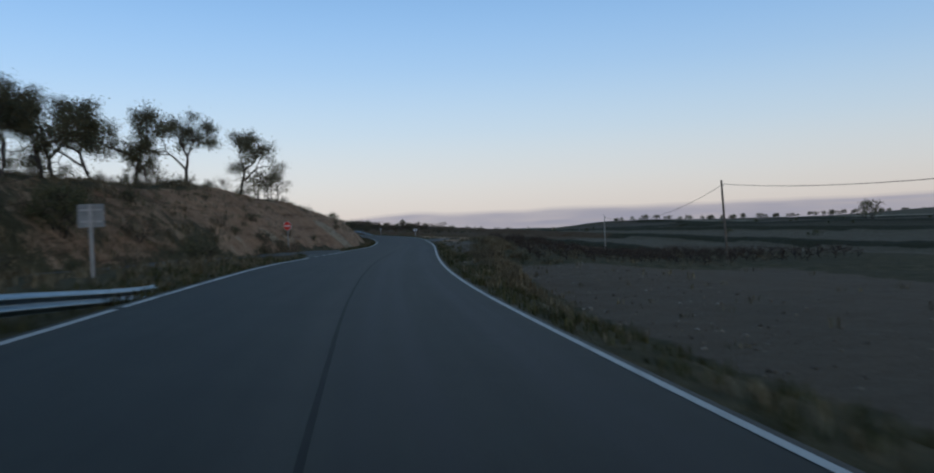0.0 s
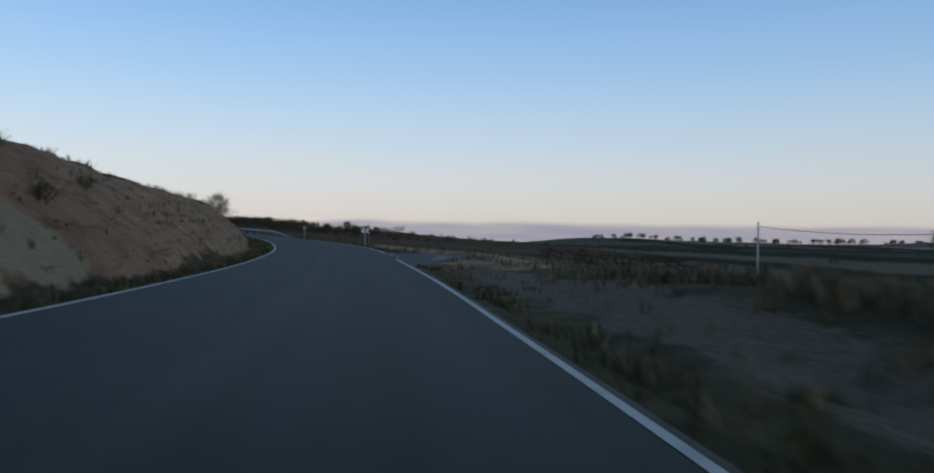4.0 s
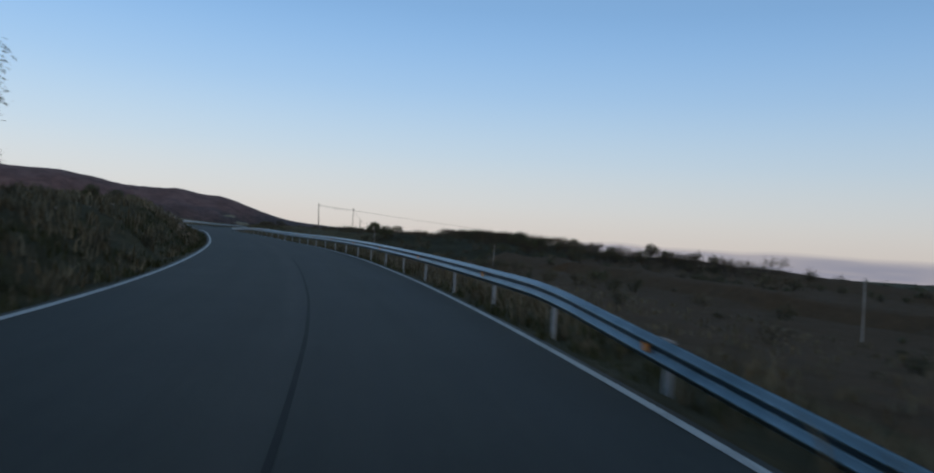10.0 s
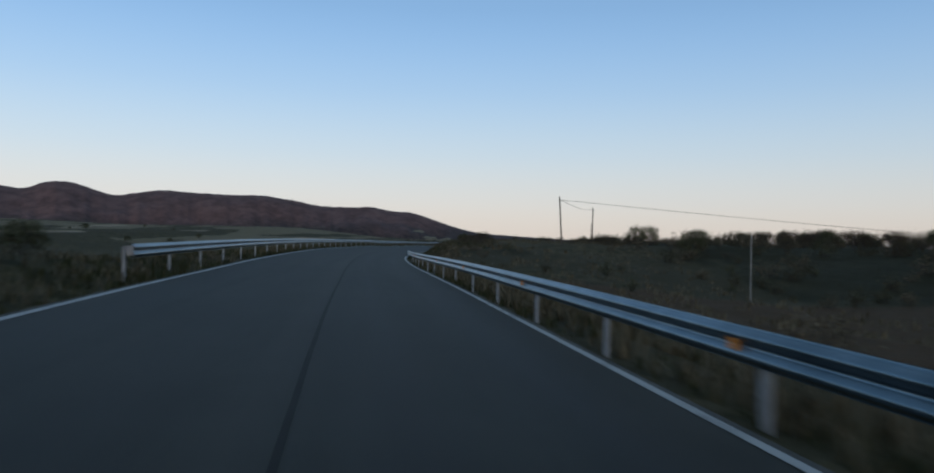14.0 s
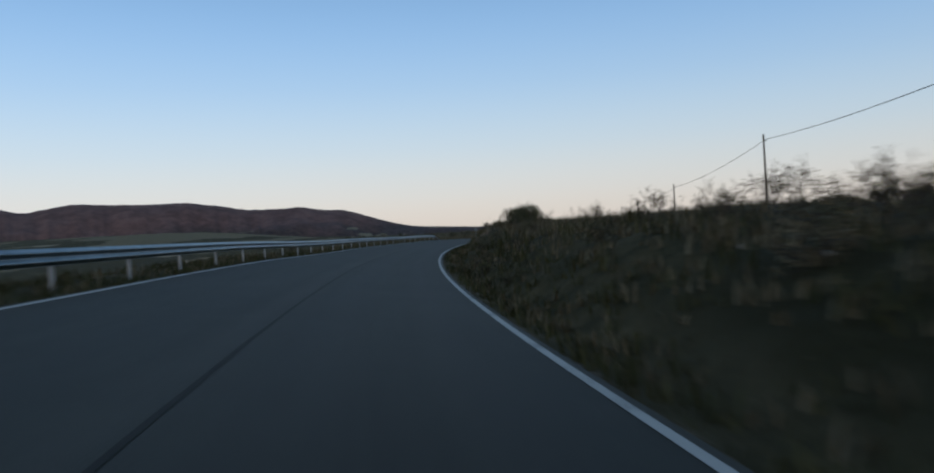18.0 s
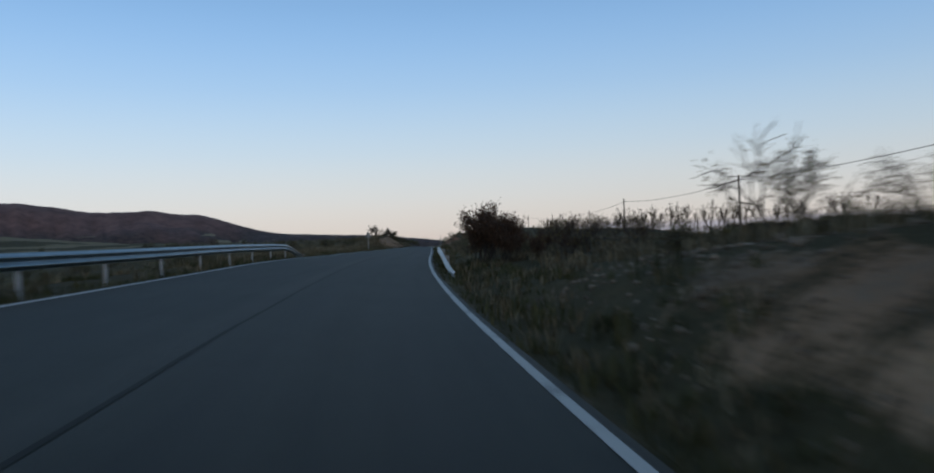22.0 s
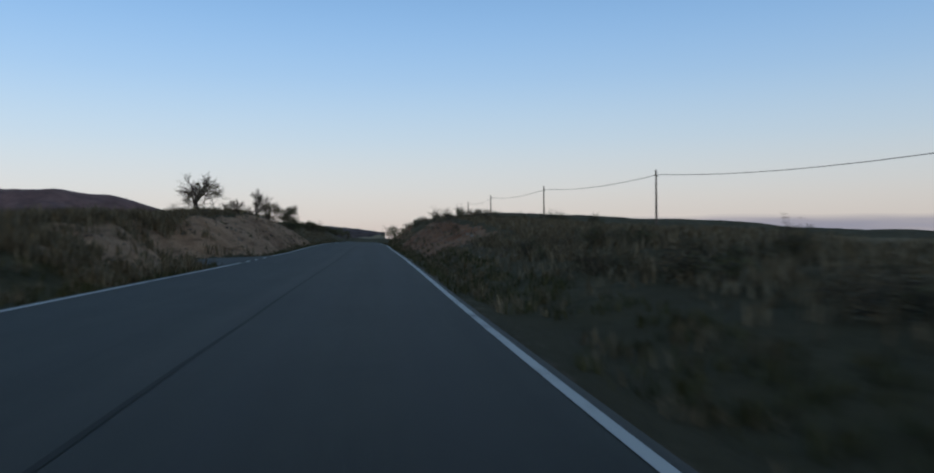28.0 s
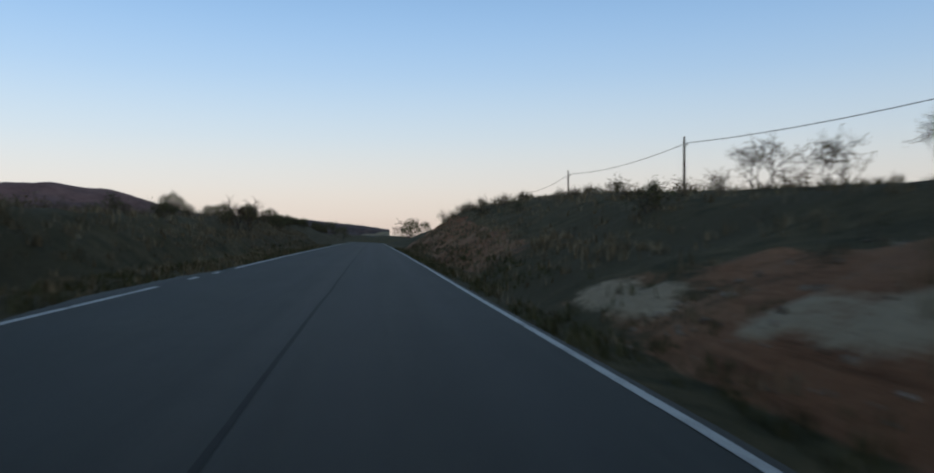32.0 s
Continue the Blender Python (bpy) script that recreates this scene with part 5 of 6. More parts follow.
for s_, d_, h_, k_, tn in ((493, 9.6, 4.2, 0, 20), (491.5, 8.3, 2.7, 1, 100), (492, 11.3, 2.9, 1, 250),
                           (367.2, 6.3, 1.2, 0, 45), (365.4, 6.8, 1.35, 1, 160), (328, 31.8, 2.8, 0, 0), (350, 32, 2.6, 1, 45), (340, 36, 2.2, 0, 200), (367, 33, 3.0, 1, 10),
                           (253, -10, 1.5, 0, 0), (256, -8.6, 1.5, 1, 70), (259, -9.4, 1.5, 0, 120), (249, -12.3, 1.6, 1, 190), (262, -8.8, 1.3, 0, 250), (265, -10.3, 1.2, 1, 33), (258, -12.3, 1.7, 1, 10), (268, -8.6, 1.0, 0, 200), (251.5, -8.4, 1.1, 1, 300), (263.5, -7.6, 0.9, 1, 140),
                           (216.8, -8.6, 0.7, 0, 30), (206, -8.2, 0.6, 1, 60), (224, -8.4, 0.7, 0, 90)):
    place(ROUND[k_], s_, d_, h_ / 3.0, tn)
for s_, d_, h_, k_, tn in ((431.2, 3.9, 2.3, 0, 0), (432.6, 3.7, 2.75, 1, 50), (433.6, 4.2, 2.8, 0, 120), (434.8, 4.4, 2.4, 1, 200), (432.0, 4.8, 2.2, 0, 260), (430.8, 5.0, 2.1, 1, 310), (429.8, 4.6, 1.5, 0, 20), (435.8, 4.8, 2.0, 1, 80),
                           (437.0, 5.3, 1.5, 1, 170), (430.9, 6.1, 1.3, 1, 15), (433.5, 5.6, 1.5, 0, 75), (428.6, 5.6, 1.0, 1, 140), (429.0, 7.2, 0.9, 0, 220), (432.5, 7.6, 1.0, 1, 290), (436.0, 7.4, 1.0, 0, 340)):
    place(RUSSET[k_], s_, d_, h_ / 3.0, tn)
for s_, d_, h_, k_, tn in ((581.0, 6.2, 1.9, 1, 0), (568.6, 6.0, 1.0, 2, 90), (573.6, 9.0, 0.9, 0, 40), (581.3, 6.9, 1.1, 2, 10), (564.2, -9.9, 2.4, 1, 0), (585.5, -9.0, 2.0, 2, 70), (649.5, -9, 2.6, 0, 0), (620.9, 14, 2.1, 1, 30), (616.6, 14, 2.0, 2, 200),
                           (624.4, 14, 1.2, 0, 75), (612, 14.5, 1.8, 1, 140), (374.2, 7.5, 1.5, 0, 0), (323.8, 8.9, 1.4, 1, 60), (371.0, 6.2, 1.3, 1, 200), (369.0, 6.6, 1.5, 2, 75), (391.5, 7.5, 1.9, 2, 15), (389, 8.2, 2.0, 1, 85), (398, 7.2, 1.9, 0, 20), (404, 6.0, 1.0, 2, 60), (347, 8.6, 1.2, 0, 50), (354, 8.2, 1.1, 2, 110)):
    place(BARE[k_], s_, d_, h_ / 2.0, tn)
for s_, d_, h_, k_, tn in ((339, 7.6, 1.1, 0, 0), (336.5, 7.8, 1.3, 1, 50), (334.5, 8.2, 1.3, 2, 100), (332.5, 7.6, 1.2, 0, 150), (333, 9.5, 1.5, 1, 200), (393, 8.6, 1.6, 0, 250), (387, 8.8, 1.7, 2, 20), (431, 9, 1.6, 1, 80),
                           (428.5, 7.5, 1.7, 0, 130), (427, 6.4, 1.8, 2, 180), (410.5, 6.5, 2.0, 0, 40), (408.3, 7.4, 1.3, 1, 120), (425, 8.5, 1.5, 1, 230), (433, 11, 1.7, 0, 10)):
    place(BARE[k_], s_, d_, h_ / 2.0, tn)
# weeds and scrub along the crests
for k in range(70):
    s_ = rnd.uniform(312, 408)
    e_ = float(np.interp(s_, [r[0] for r in RIGHT], [r[2] for r in RIGHT])) + rnd.uniform(-0.5, 2.5)
    place(rnd.choice(WEED), s_, float(line_r(s_)) + 0.16 + e_, rnd.uniform(0.3, 0.8), rnd.uniform(0, 360))
for k in range(30):
    s_ = rnd.uniform(444, 480)
    place(rnd.choice(WEED), s_, float(line_r(s_)) + rnd.uniform(2.5, 6), rnd.uniform(0.3, 0.8), rnd.uniform(0, 360))
# rows of young bare fruit trees
for r_ in range(8):
    for c_ in range(14):
        place(rnd.choice(SAPLING), 441 + c_ * 2.0 + rnd.uniform(-0.3, 0.3), 6.6 + r_ * 3.1 + rnd.uniform(-0.25, 0.25), rnd.uniform(0.9, 1.3), rnd.uniform(0, 360))
for k in range(24):
    s_ = rnd.uniform(80, 160)
    e_ = float(np.interp(s_, [r[0] for r in LEFT], [r[2] for r in LEFT])) + rnd.uniform(-0.8, 2.0)
    place(rnd.choice(WEED), s_, float(line_r(s_)) - WIDTH - 0.16 - e_, rnd.uniform(0.3, 0.55), rnd.uniform(0, 360))
for k in range(40):
    s_ = rnd.uniform(545, 680)
    sd_ = rnd.choice((-1, 1))
    tb = RIGHT if sd_ > 0 else LEFT
    e_ = float(np.interp(s_, [r[0] for r in tb], [r[2] for r in tb])) + rnd.uniform(-0.4, 2.5)
    place(rnd.choice(WEED), s_, float(line_r(s_)) + 0.16 + e_ if sd_ > 0 else float(line_r(s_)) - WIDTH - 0.16 - e_, rnd.uniform(0.3, 0.75), rnd.uniform(0, 360))


def arrays(stock):
    """Points, quads and material numbers of a stock plant."""
    V, Q, M, mats, n = [], [], [], [], 0
    for ch in stock.children:
        v = np.empty(len(ch.data.vertices) * 3, dtype=np.float32)
        ch.data.vertices.foreach_get("co", v)
        q = np.empty(len(ch.data.loops), dtype=np.int32)
        ch.data.loops.foreach_get("vertex_index", q)
        V.append(v.reshape(-1, 3))
        Q.append(q.reshape(-1, 4) + n)
        M.append(np.full(len(q) // 4, len(mats), dtype=np.int32))
        mats.append(ch.data.materials[0])
        n += len(v) // 3
    return np.concatenate(V), np.concatenate(Q), np.concatenate(M), mats


REST = {k: [] for k in range(3)}
SINGLE = [0]


def scrub_band(n, s0, s1, e0, e1, side, lo, hi):
    """Low scrub: the plants close to the asphalt stand alone, the others are joined below."""
    for k in range(n):
        s_ = rnd.uniform(s0, s1)
        e_ = e0 + (e1 - e0) * rnd.random() ** 1.3
        d_ = float(line_r(s_)) + 0.16 + e_ if side > 0 else float(line_r(s_)) - WIDTH - 0.16 - e_
        kind, size, turn = rnd.randrange(3), rnd.uniform(lo, hi), rnd.uniform(0, 360)
        if e_ < 7 and SINGLE[0] < 270:
            SINGLE[0] += 1
            place(SCRUB[kind], s_, d_, size, turn)
        else:
            REST[kind].append((s_, d_, size, turn))


scrub_band(60, 20, 100, 4, 22, -1, 0.7, 1.6)
scrub_band(14, 100, 165, 6, 10, -1, 0.3, 0.7)
scrub_band(30, 178, 240, 1.2, 12, -1, 0.3, 0.8)
scrub_band(50, 240, 300, 6, 40, -1, 0.8, 2.2)
scrub_band(60, 300, 450, 4, 60, -1, 0.6, 2.2)
scrub_band(60, 450, 560, 4, 45, -1, 0.7, 2.2)
scrub_band(50, 600, 700, 6, 30, -1, 0.7, 2.0)
scrub_band(16, 36, 66, 1.5, 5, 1, 0.4, 0.9)
scrub_band(50, 60, 165, 5, 30, 1, 0.5, 1.4)
scrub_band(70, 165, 310, 3, 50, 1, 0.5, 1.6)
scrub_band(56, 300, 364, 1.2, 10, 1, 0.35, 0.9)
scrub_band(16, 364, 414, 3.8, 8, 1, 0.3, 0.7)
scrub_band(55, 412, 482, 3, 24, 1, 0.4, 1.1)
scrub_band(60, 498, 548, 3.6, 8, 1, 0.5, 1.1)
scrub_band(25, 497, 560, 9, 40, 1, 0.3, 0.7)
scrub_band(50, 590, 690, 6, 24, 1, 0.6, 1.8)
scrub_band(380, 230, 430, 24, 92, 1, 0.8, 2.2)
for kind, rows_ in REST.items():
    V, Q, M, mats = arrays(SCRUB[kind])
    R = np.array(rows_)
    z, mk = ground_height(R[:, 0], R[:, 1])
    ca_, sa_ = np.cos(np.radians(R[:, 3])), np.sin(np.radians(R[:, 3]))
    X = (V[None, :, 0] * ca_[:, None] - V[None, :, 1] * sa_[:, None]) * R[:, 2:3] + mk["wx"][:, None]
    Y = (V[None, :, 0] * sa_[:, None] + V[None, :, 1] * ca_[:, None]) * R[:, 2:3] + mk["wy"][:, None]
    Z = V[None, :, 2] * R[:, 2:3] + z[:, None] - 0.03
    QQ = (Q[None] + (np.arange(len(R)) * len(V))[:, None, None]).reshape(-1, 4)
    me = fast_mesh("scrub_cover", np.stack([X, Y, Z], -1).reshape(-1, 3), QQ)
    for m_ in mats:
        me.materials.append(m_)
    me.polygons.foreach_set("material_index", np.tile(M, len(R)))
    tagged(put("scrub_cover", me, None), "scattered low dry scrub over the banks and fields", "scrub", kind="stuff")
# twiggy fringe along the brow of the near slope
V, Q, M, mats = arrays(BARE[1])
R = np.array([(rnd.uniform(255, 425), rnd.uniform(52, 74), rnd.uniform(0.7, 1.45), rnd.uniform(0, 360)) for k in range(170)] + [(rnd.uniform(492, 566), rnd.uniform(60, 76), rnd.uniform(0.8, 1.35), rnd.uniform(0, 360)) for k in range(80)] + [(rnd.uniform(322, 428), rnd.uniform(20, 46), rnd.uniform(0.4, 0.75), rnd.uniform(0, 360)) for k in range(70)])
z, mk = ground_height(R[:, 0], R[:, 1])
ca_, sa_ = np.cos(np.radians(R[:, 3]))[:, None], np.sin(np.radians(R[:, 3]))[:, None]
P_ = np.stack([(V[None, :, 0] * ca_ - V[None, :, 1] * sa_) * R[:, 2:3] + mk["wx"][:, None], (V[None, :, 0] * sa_ + V[None, :, 1] * ca_) * R[:, 2:3] + mk["wy"][:, None], V[None, :, 2] * R[:, 2:3] + z[:, None] - 0.03], -1)
me = fast_mesh("shrub_fringe", P_.reshape(-1, 3), (Q[None] + (np.arange(len(R)) * len(V))[:, None, None]).reshape(-1, 4))
for m_ in mats:
    me.materials.append(m_)
me.polygons.foreach_set("material_index", np.tile(M, len(R)))
tagged(put("shrub_fringe", me, None), "twiggy half-bare shrubs along the brow of the slope", "shrub", kind="stuff")
for k in range(44):
    s_ = 285 + k * 3.4 + rnd.uniform(-2, 2)
    place(rnd.choice(ROUND), s_, rnd.uniform(55, 84), rnd.uniform(0.4, 0.95), rnd.uniform(0, 360))
for k in range(22):
    place(rnd.choice(ROUND), 494 + k * 3.2 + rnd.uniform(-1.5, 1.5), rnd.uniform(62, 74), rnd.uniform(0.45, 0.85), rnd.uniform(0, 360))
# rows of trees along the far terraces
for k in range(130):
    s_ = 440 - k * 1.75 + rnd.uniform(-1, 1)
    place(rnd.choice(FAR), s_, 258 + (440 - s_) * 1.35 + rnd.uniform(-8, 8), rnd.uniform(0.4, 0.75), rnd.uniform(0, 360))
for k in range(50):
    s_ = rnd.uniform(30, 300)
    place(rnd.choice(FAR), s_, rnd.choice((95, 150, 190, 240)) + rnd.uniform(-5, 5), rnd.uniform(0.15, 0.4), rnd.uniform(0, 360))
place(FAR[0], 200, 195, 1.7, 0, label="lone dark tree on the skyline of the far field")
for k in range(40):
    s_ = 646 + k * 3.2 + rnd.uniform(-1.5, 1.5)
    place(rnd.choice(ROUND), s_, -rnd.uniform(9, 15), rnd.uniform(0.32, 0.6), rnd.uniform(0, 360))
for s_, d_, z_ in ((735, 7, 0.8), (760, -9, 0.7), (775, 8, 0.7), (800, -8, 0.8), (742, 10, 0.55)):
    place(FAR[1], s_, d_, z_, s_)
for k in range(34):
    place(rnd.choice(FAR), rnd.uniform(300, 520), -rnd.uniform(60, 170), rnd.uniform(0.2, 0.45), rnd.uniform(0, 360))
# vineyard
for r_ in range(13):
    for c_ in range(20):
        place(rnd.choice(VINE), 66 + c_ * 2.6 + rnd.uniform(-0.3, 0.3), 11 + r_ * 2.4 + 0.12 * c_ + rnd.uniform(-0.2, 0.2), rnd.uniform(1.0, 1.5), rnd.uniform(0, 360))


# ---------------------------------------------------------------- grass
def tufts(name, s, d, height, mat, label, seed, blades=7, spreadw=0.10, width=0.012):
    rng = np.random.default_rng(seed)
    z, m = ground_height(s, d)
    n = len(s)
    h = height * rng.uniform(0.55, 1.35, n)
    P = np.stack([m["wx"], m["wy"], z - 0.02], -1)[:, None] + np.concatenate([rng.normal(size=(n, blades, 2)) * spreadw, np.zeros((n, blades, 1))], -1)
    a = rng.uniform(0, 2 * np.pi, (n, blades))
    out = rng.uniform(0.1, 0.75, (n, blades))
    hb = h[:, None] * rng.uniform(0.6, 1.1, (n, blades))
    tip = P + np.stack([np.cos(a) * out * hb, np.sin(a) * out * hb, hb], -1)
    mid = P + np.stack([np.cos(a) * out * hb * 0.3, np.sin(a) * out * hb * 0.3, hb * 0.6], -1)
    w = width * (0.7 + 0.6 * rng.random((n, blades))) * (1 + h[:, None])
    sx, sy = -np.sin(a) * w, np.cos(a) * w
    off = np.stack([sx, sy, 0 * sx], -1)
    V = np.stack([P - off, P + off, mid + off * 0.8, mid - off * 0.8, tip], 2).reshape(-1, 3)
    k = np.arange(n * blades)[:, None] * 5
    me = fast_mesh(name, V, k + np.array([0, 1, 2, 3]), k + np.array([3, 2, 4]))
    ob = put(name, me, mat)
    return tagged(ob, label, "grass", kind="stuff")


def on_side(s, d):
    """On the narrow side road."""
    return (s > 6) & (s < 62) & (np.abs(d - np.interp(s, [6, 18, 29, 37, 45, 54, 62], [-23.5, -18, -13.8, -11.2, -9, -7, -6])) < 2.6)


def band(n, s0, s1, e0, e1, side, seed, power=1.5):
    rng = np.random.default_rng(seed)
    s = rng.uniform(s0, s1, n)
    e = e0 + (e1 - e0) * rng.random(n) ** power
    keep = value_noise(s / 3.0, e / 1.5, seed, 3) > -0.25
    s, e = s[keep], e[keep]
    d = np.where(side > 0, line_r(s) + 0.16 + e, line_r(s) - WIDTH - 0.16 - e)
    ok = ((d < pave_l(s) - 0.1) | (d > pave_r(s) + 0.1)) & ~on_side(s, d) & ~((side > 0) & (s > 436) & (s < 492) & (e > 1.3) & (rng.random(len(s)) < 0.65)) & ~((side > 0) & (s > 58) & (s < 104) & (e > 1.2) & (e < 4.6) & (rng.random(len(s)) < 0.8)) & ~((side > 0) & (s > 108) & (s < 165) & (e > 0.9) & (e < 11) & (rng.random(len(s)) < 0.85)) & ~((side > 0) & (s < 61) & (e > 4.8) & (rng.random(len(s)) < 0.85))
    face = ((side < 0) & (s > 219) & (s < 237) & (e > 1.0) & (e < 3.4)) | ((side < 0) & (s > 58) & (s < 164) & (e > 1.9) & (e < 6.8)) | ((side < 0) & (s > 540) & (s < 604) & (e > 1.2) & (e < 4.4)) | ((side > 0) & (s > 560) & (s < 612) & (e > 1.4) & (e < 5.8)) \
        | ((side > 0) & (s > 367) & (s < 414) & (e > 1.5) & (e < 4.2))
    ok = ok & ~(face & (rng.random(len(s)) < np.where((s > 360) & (s < 380), 0.45, 0.86)))
    return s[ok], d[ok]


for side_, nm in ((1, "right"), (-1, "left")):
    s_, d_ = band(11000, -10, 690, 0.15, 2.6, side_, 101 + side_, 1.0)
    tufts("verge_grass", s_, d_, 0.22, M_GRASS, "short dull green grass along the edge of the asphalt", 11 + side_)
    s_, d_ = band(8000, -10, 690, 0.5, 5.0, side_, 111 + side_, 1.0)
    tufts("dry_verge_grass", s_, d_, 0.28, M_STRAW, "straw-coloured dry grass on the verge", 21 + side_)
    s_, d_ = band(10000, -10, 690, 3.5, 26, side_, 121 + side_, 1.6)
    tufts("dry_field_grass", s_, d_, 0.34, M_STRAW, "straw-coloured dry grass on the banks and fields", 31 + side_, 7, 0.16, 0.018)
s_, d_ = band(800, 32, 57, 2.2, 4.2, 1, 131, 1.0)
tufts("tall_dry_grass", s_, d_, 0.27, M_STRAW, "tall pale dry grass on the shoulder above the field", 41, 9, 0.14, 0.014)
s_, d_ = band(2600, 66, 90, 3.0, 7.4, 1, 136, 1.0)
tufts("tall_dry_grass", s_, d_, 0.42, M_STRAW, "tall pale dry grass on a mound beside the road", 46, 9, 0.14, 0.014)
s_, d_ = band(2200, 4, 62, 7, 24, -1, 137, 1.0)
tufts("dry_bank_grass", s_, d_, 0.36, M_STRAW, "rusty straw-coloured grass on the bank below the trees", 47, 8, 0.14, 0.016)
s_, d_ = band(1800, 178, 242, 0.6, 8, -1, 138, 1.0)
tufts("dry_bank_grass", s_, d_, 0.4, M_STRAW, "pale straw-coloured grass over a low bank", 48, 8, 0.14, 0.016)
s_, d_ = band(1500, 500, 560, 4, 14, 1, 132)
tufts("tall_dry_grass", s_, d_, 0.38, M_STRAW, "tall pale dry grass on the slope", 42, 9, 0.14, 0.014)
s_, d_ = band(1600, 176, 312, 0.7, 3.5, 1, 133)
tufts("tall_dry_grass", s_, d_, 0.45, M_STRAW, "tall dry grass behind the guard rail", 43, 8, 0.12, 0.013)
s_, d_ = band(600, 312, 412, 0.8, 7, 1, 134, 1.0)
tufts("tall_dry_grass", s_, d_, 0.45, M_GRASS, "tall dull green grass on the bank", 44, 8, 0.12, 0.013)
s_, d_ = band(150, 468.8, 472.2, 3.6, 5.6, 1, 139, 1.0)
tufts("tall_dry_grass", s_, d_, 1.15, M_PLUME, "big pale plumed grass clump beside the verge", 49, 16, 0.12, 0.012)
s_, d_ = band(350, 455, 486, 2.0, 8, 1, 135, 1.0)
tufts("tall_dry_grass", s_, d_, 0.55, M_STRAW, "tall pale dry grass beside the track", 45, 9, 0.14, 0.014)

s_, d_ = band(1500, 536, 558, 0.8, 5.5, -1, 141, 1.0)
tufts("tall_dry_grass", s_, d_, 0.48, M_STRAW, "tall pale dry grass at the foot of the reddish cut", 51, 9, 0.14, 0.014)
s_, d_ = band(2600, 546, 616, 4.6, 10, -1, 142, 1.3)
tufts("crest_grass", s_, d_, 0.42, M_STRAW, "pale dry grass along the crest of the cut", 52, 9, 0.14, 0.014)
s_, d_ = band(3000, 520, 602, 6.4, 16, 1, 143, 1.3)
tufts("crest_grass", s_, d_, 0.30, M_STRAW, "pale dry grass along the brow of the slope", 53, 9, 0.14, 0.014)
s_, d_ = band(1600, 350, 414, 3.6, 7.5, 1, 144, 1.2)
tufts("crest_grass", s_, d_, 0.40, M_STRAW, "pale dry grass along the crest of the stony bank", 54, 9, 0.14, 0.014)

# ---------------------------------------------------------------- side road joining from behind the cut
SIDE = [(62, -6.0), (54, -7.0), (45, -9.0), (37, -11.2), (29, -13.8), (18, -18.0), (6, -23.5)]
ks = np.linspace(0, 1, 60)
cs = cubic(ks, np.linspace(0, 1, 7), [r[0] for r in SIDE])
cd = cubic(ks, np.linspace(0, 1, 7), [r[1] for r in SIDE])
tang = np.stack([np.gradient(cs), np.gradient(cd)], 1)
tang /= np.linalg.norm(tang, axis=1)[:, None]
half = np.interp(ks, [0, 0.12, 1], [0.3, 2.0, 2.1])
offs = np.linspace(-1, 1, 7)
SS2 = cs[:, None] - tang[:, 1:2] * half[:, None] * offs
DD2 = cd[:, None] + tang[:, 0:1] * half[:, None] * offs
zc, mk = ground_height(np.repeat(cs[:, None], 7, 1), np.repeat(cd[:, None], 7, 1))
zg, mk = ground_height(SS2, DD2)
Zs = np.maximum(zc, zg) + 0.05
Zs[:, 0], Zs[:, -1] = zg[:, 0] - 0.12, zg[:, -1] - 0.12
ii, jj = np.meshgrid(np.arange(59), np.arange(6), indexing="ij")
Q = np.stack([ii * 7 + jj, ii * 7 + jj + 1, (ii + 1) * 7 + jj + 1, (ii + 1) * 7 + jj], -1).reshape(-1, 4)
me = fast_mesh("side_road", np.stack([mk["wx"], mk["wy"], Zs], -1).reshape(-1, 3), Q[:, ::-1], smooth=True)
add_mask(me, "wheel", 0 * Zs)
for nm, v in (("along", SS2), ("across", DD2)):
    at_ = me.attributes.new(nm, "FLOAT", "POINT")
    at_.data.foreach_set("value", v.astype(np.float32).ravel())
add_mask(me, "dust", 0.35 + 0 * Zs)
tagged(put("side_road", me, M_ASPHALT), "narrow dusty asphalt side road along the foot of the bank", "road", kind="structure")

# pale gravel washed over the mouth of the dirt track
gs, gd = np.meshgrid(np.linspace(103.2, 107.9, 40), np.linspace(-0.42, 0.42, 9), indexing="ij")
gm = np.interp(gs, [103.2, 104.3, 106.7, 107.9], [4.05, 4.15, 4.85, 4.5])
gw = smooth((gs - 103.2) / 0.8) * smooth((107.9 - gs) / 0.9) * (0.8 + 0.5 * value_noise(gs / 0.7, 0 * gs, 141, 3))
gd = gm + gd * gw
gx, gy, ga = axis(gs)
gz = level(gs) + fall(gs) * np.minimum(gd, line_r(gs) + 3.3) + 0.012 * value_noise(gs / 9, gd / 3, 51, 2) + 0.03 * (1 - np.abs(np.linspace(-1, 1, 9))[None] ** 2) - 0.012
ii, jj = np.meshgrid(np.arange(39), np.arange(8), indexing="ij")
Q = np.stack([ii * 9 + jj, ii * 9 + jj + 1, (ii + 1) * 9 + jj + 1, (ii + 1) * 9 + jj], -1).reshape(-1, 4)
M_WASH = simple("pale_washed_gravel", (0.10, 0.095, 0.088), (0.27, 0.26, 0.24), 26, 0.95, 0, 0.6, 0.01)
tagged(put("gravel_patch", fast_mesh("gravel_patch", np.stack([gx + gd * np.cos(ga), gy + gd * np.sin(ga), gz], -1).reshape(-1, 3), Q[:, ::-1], smooth=True), M_WASH), "pale gravel washed over dark asphalt", "gravel", kind="structure")

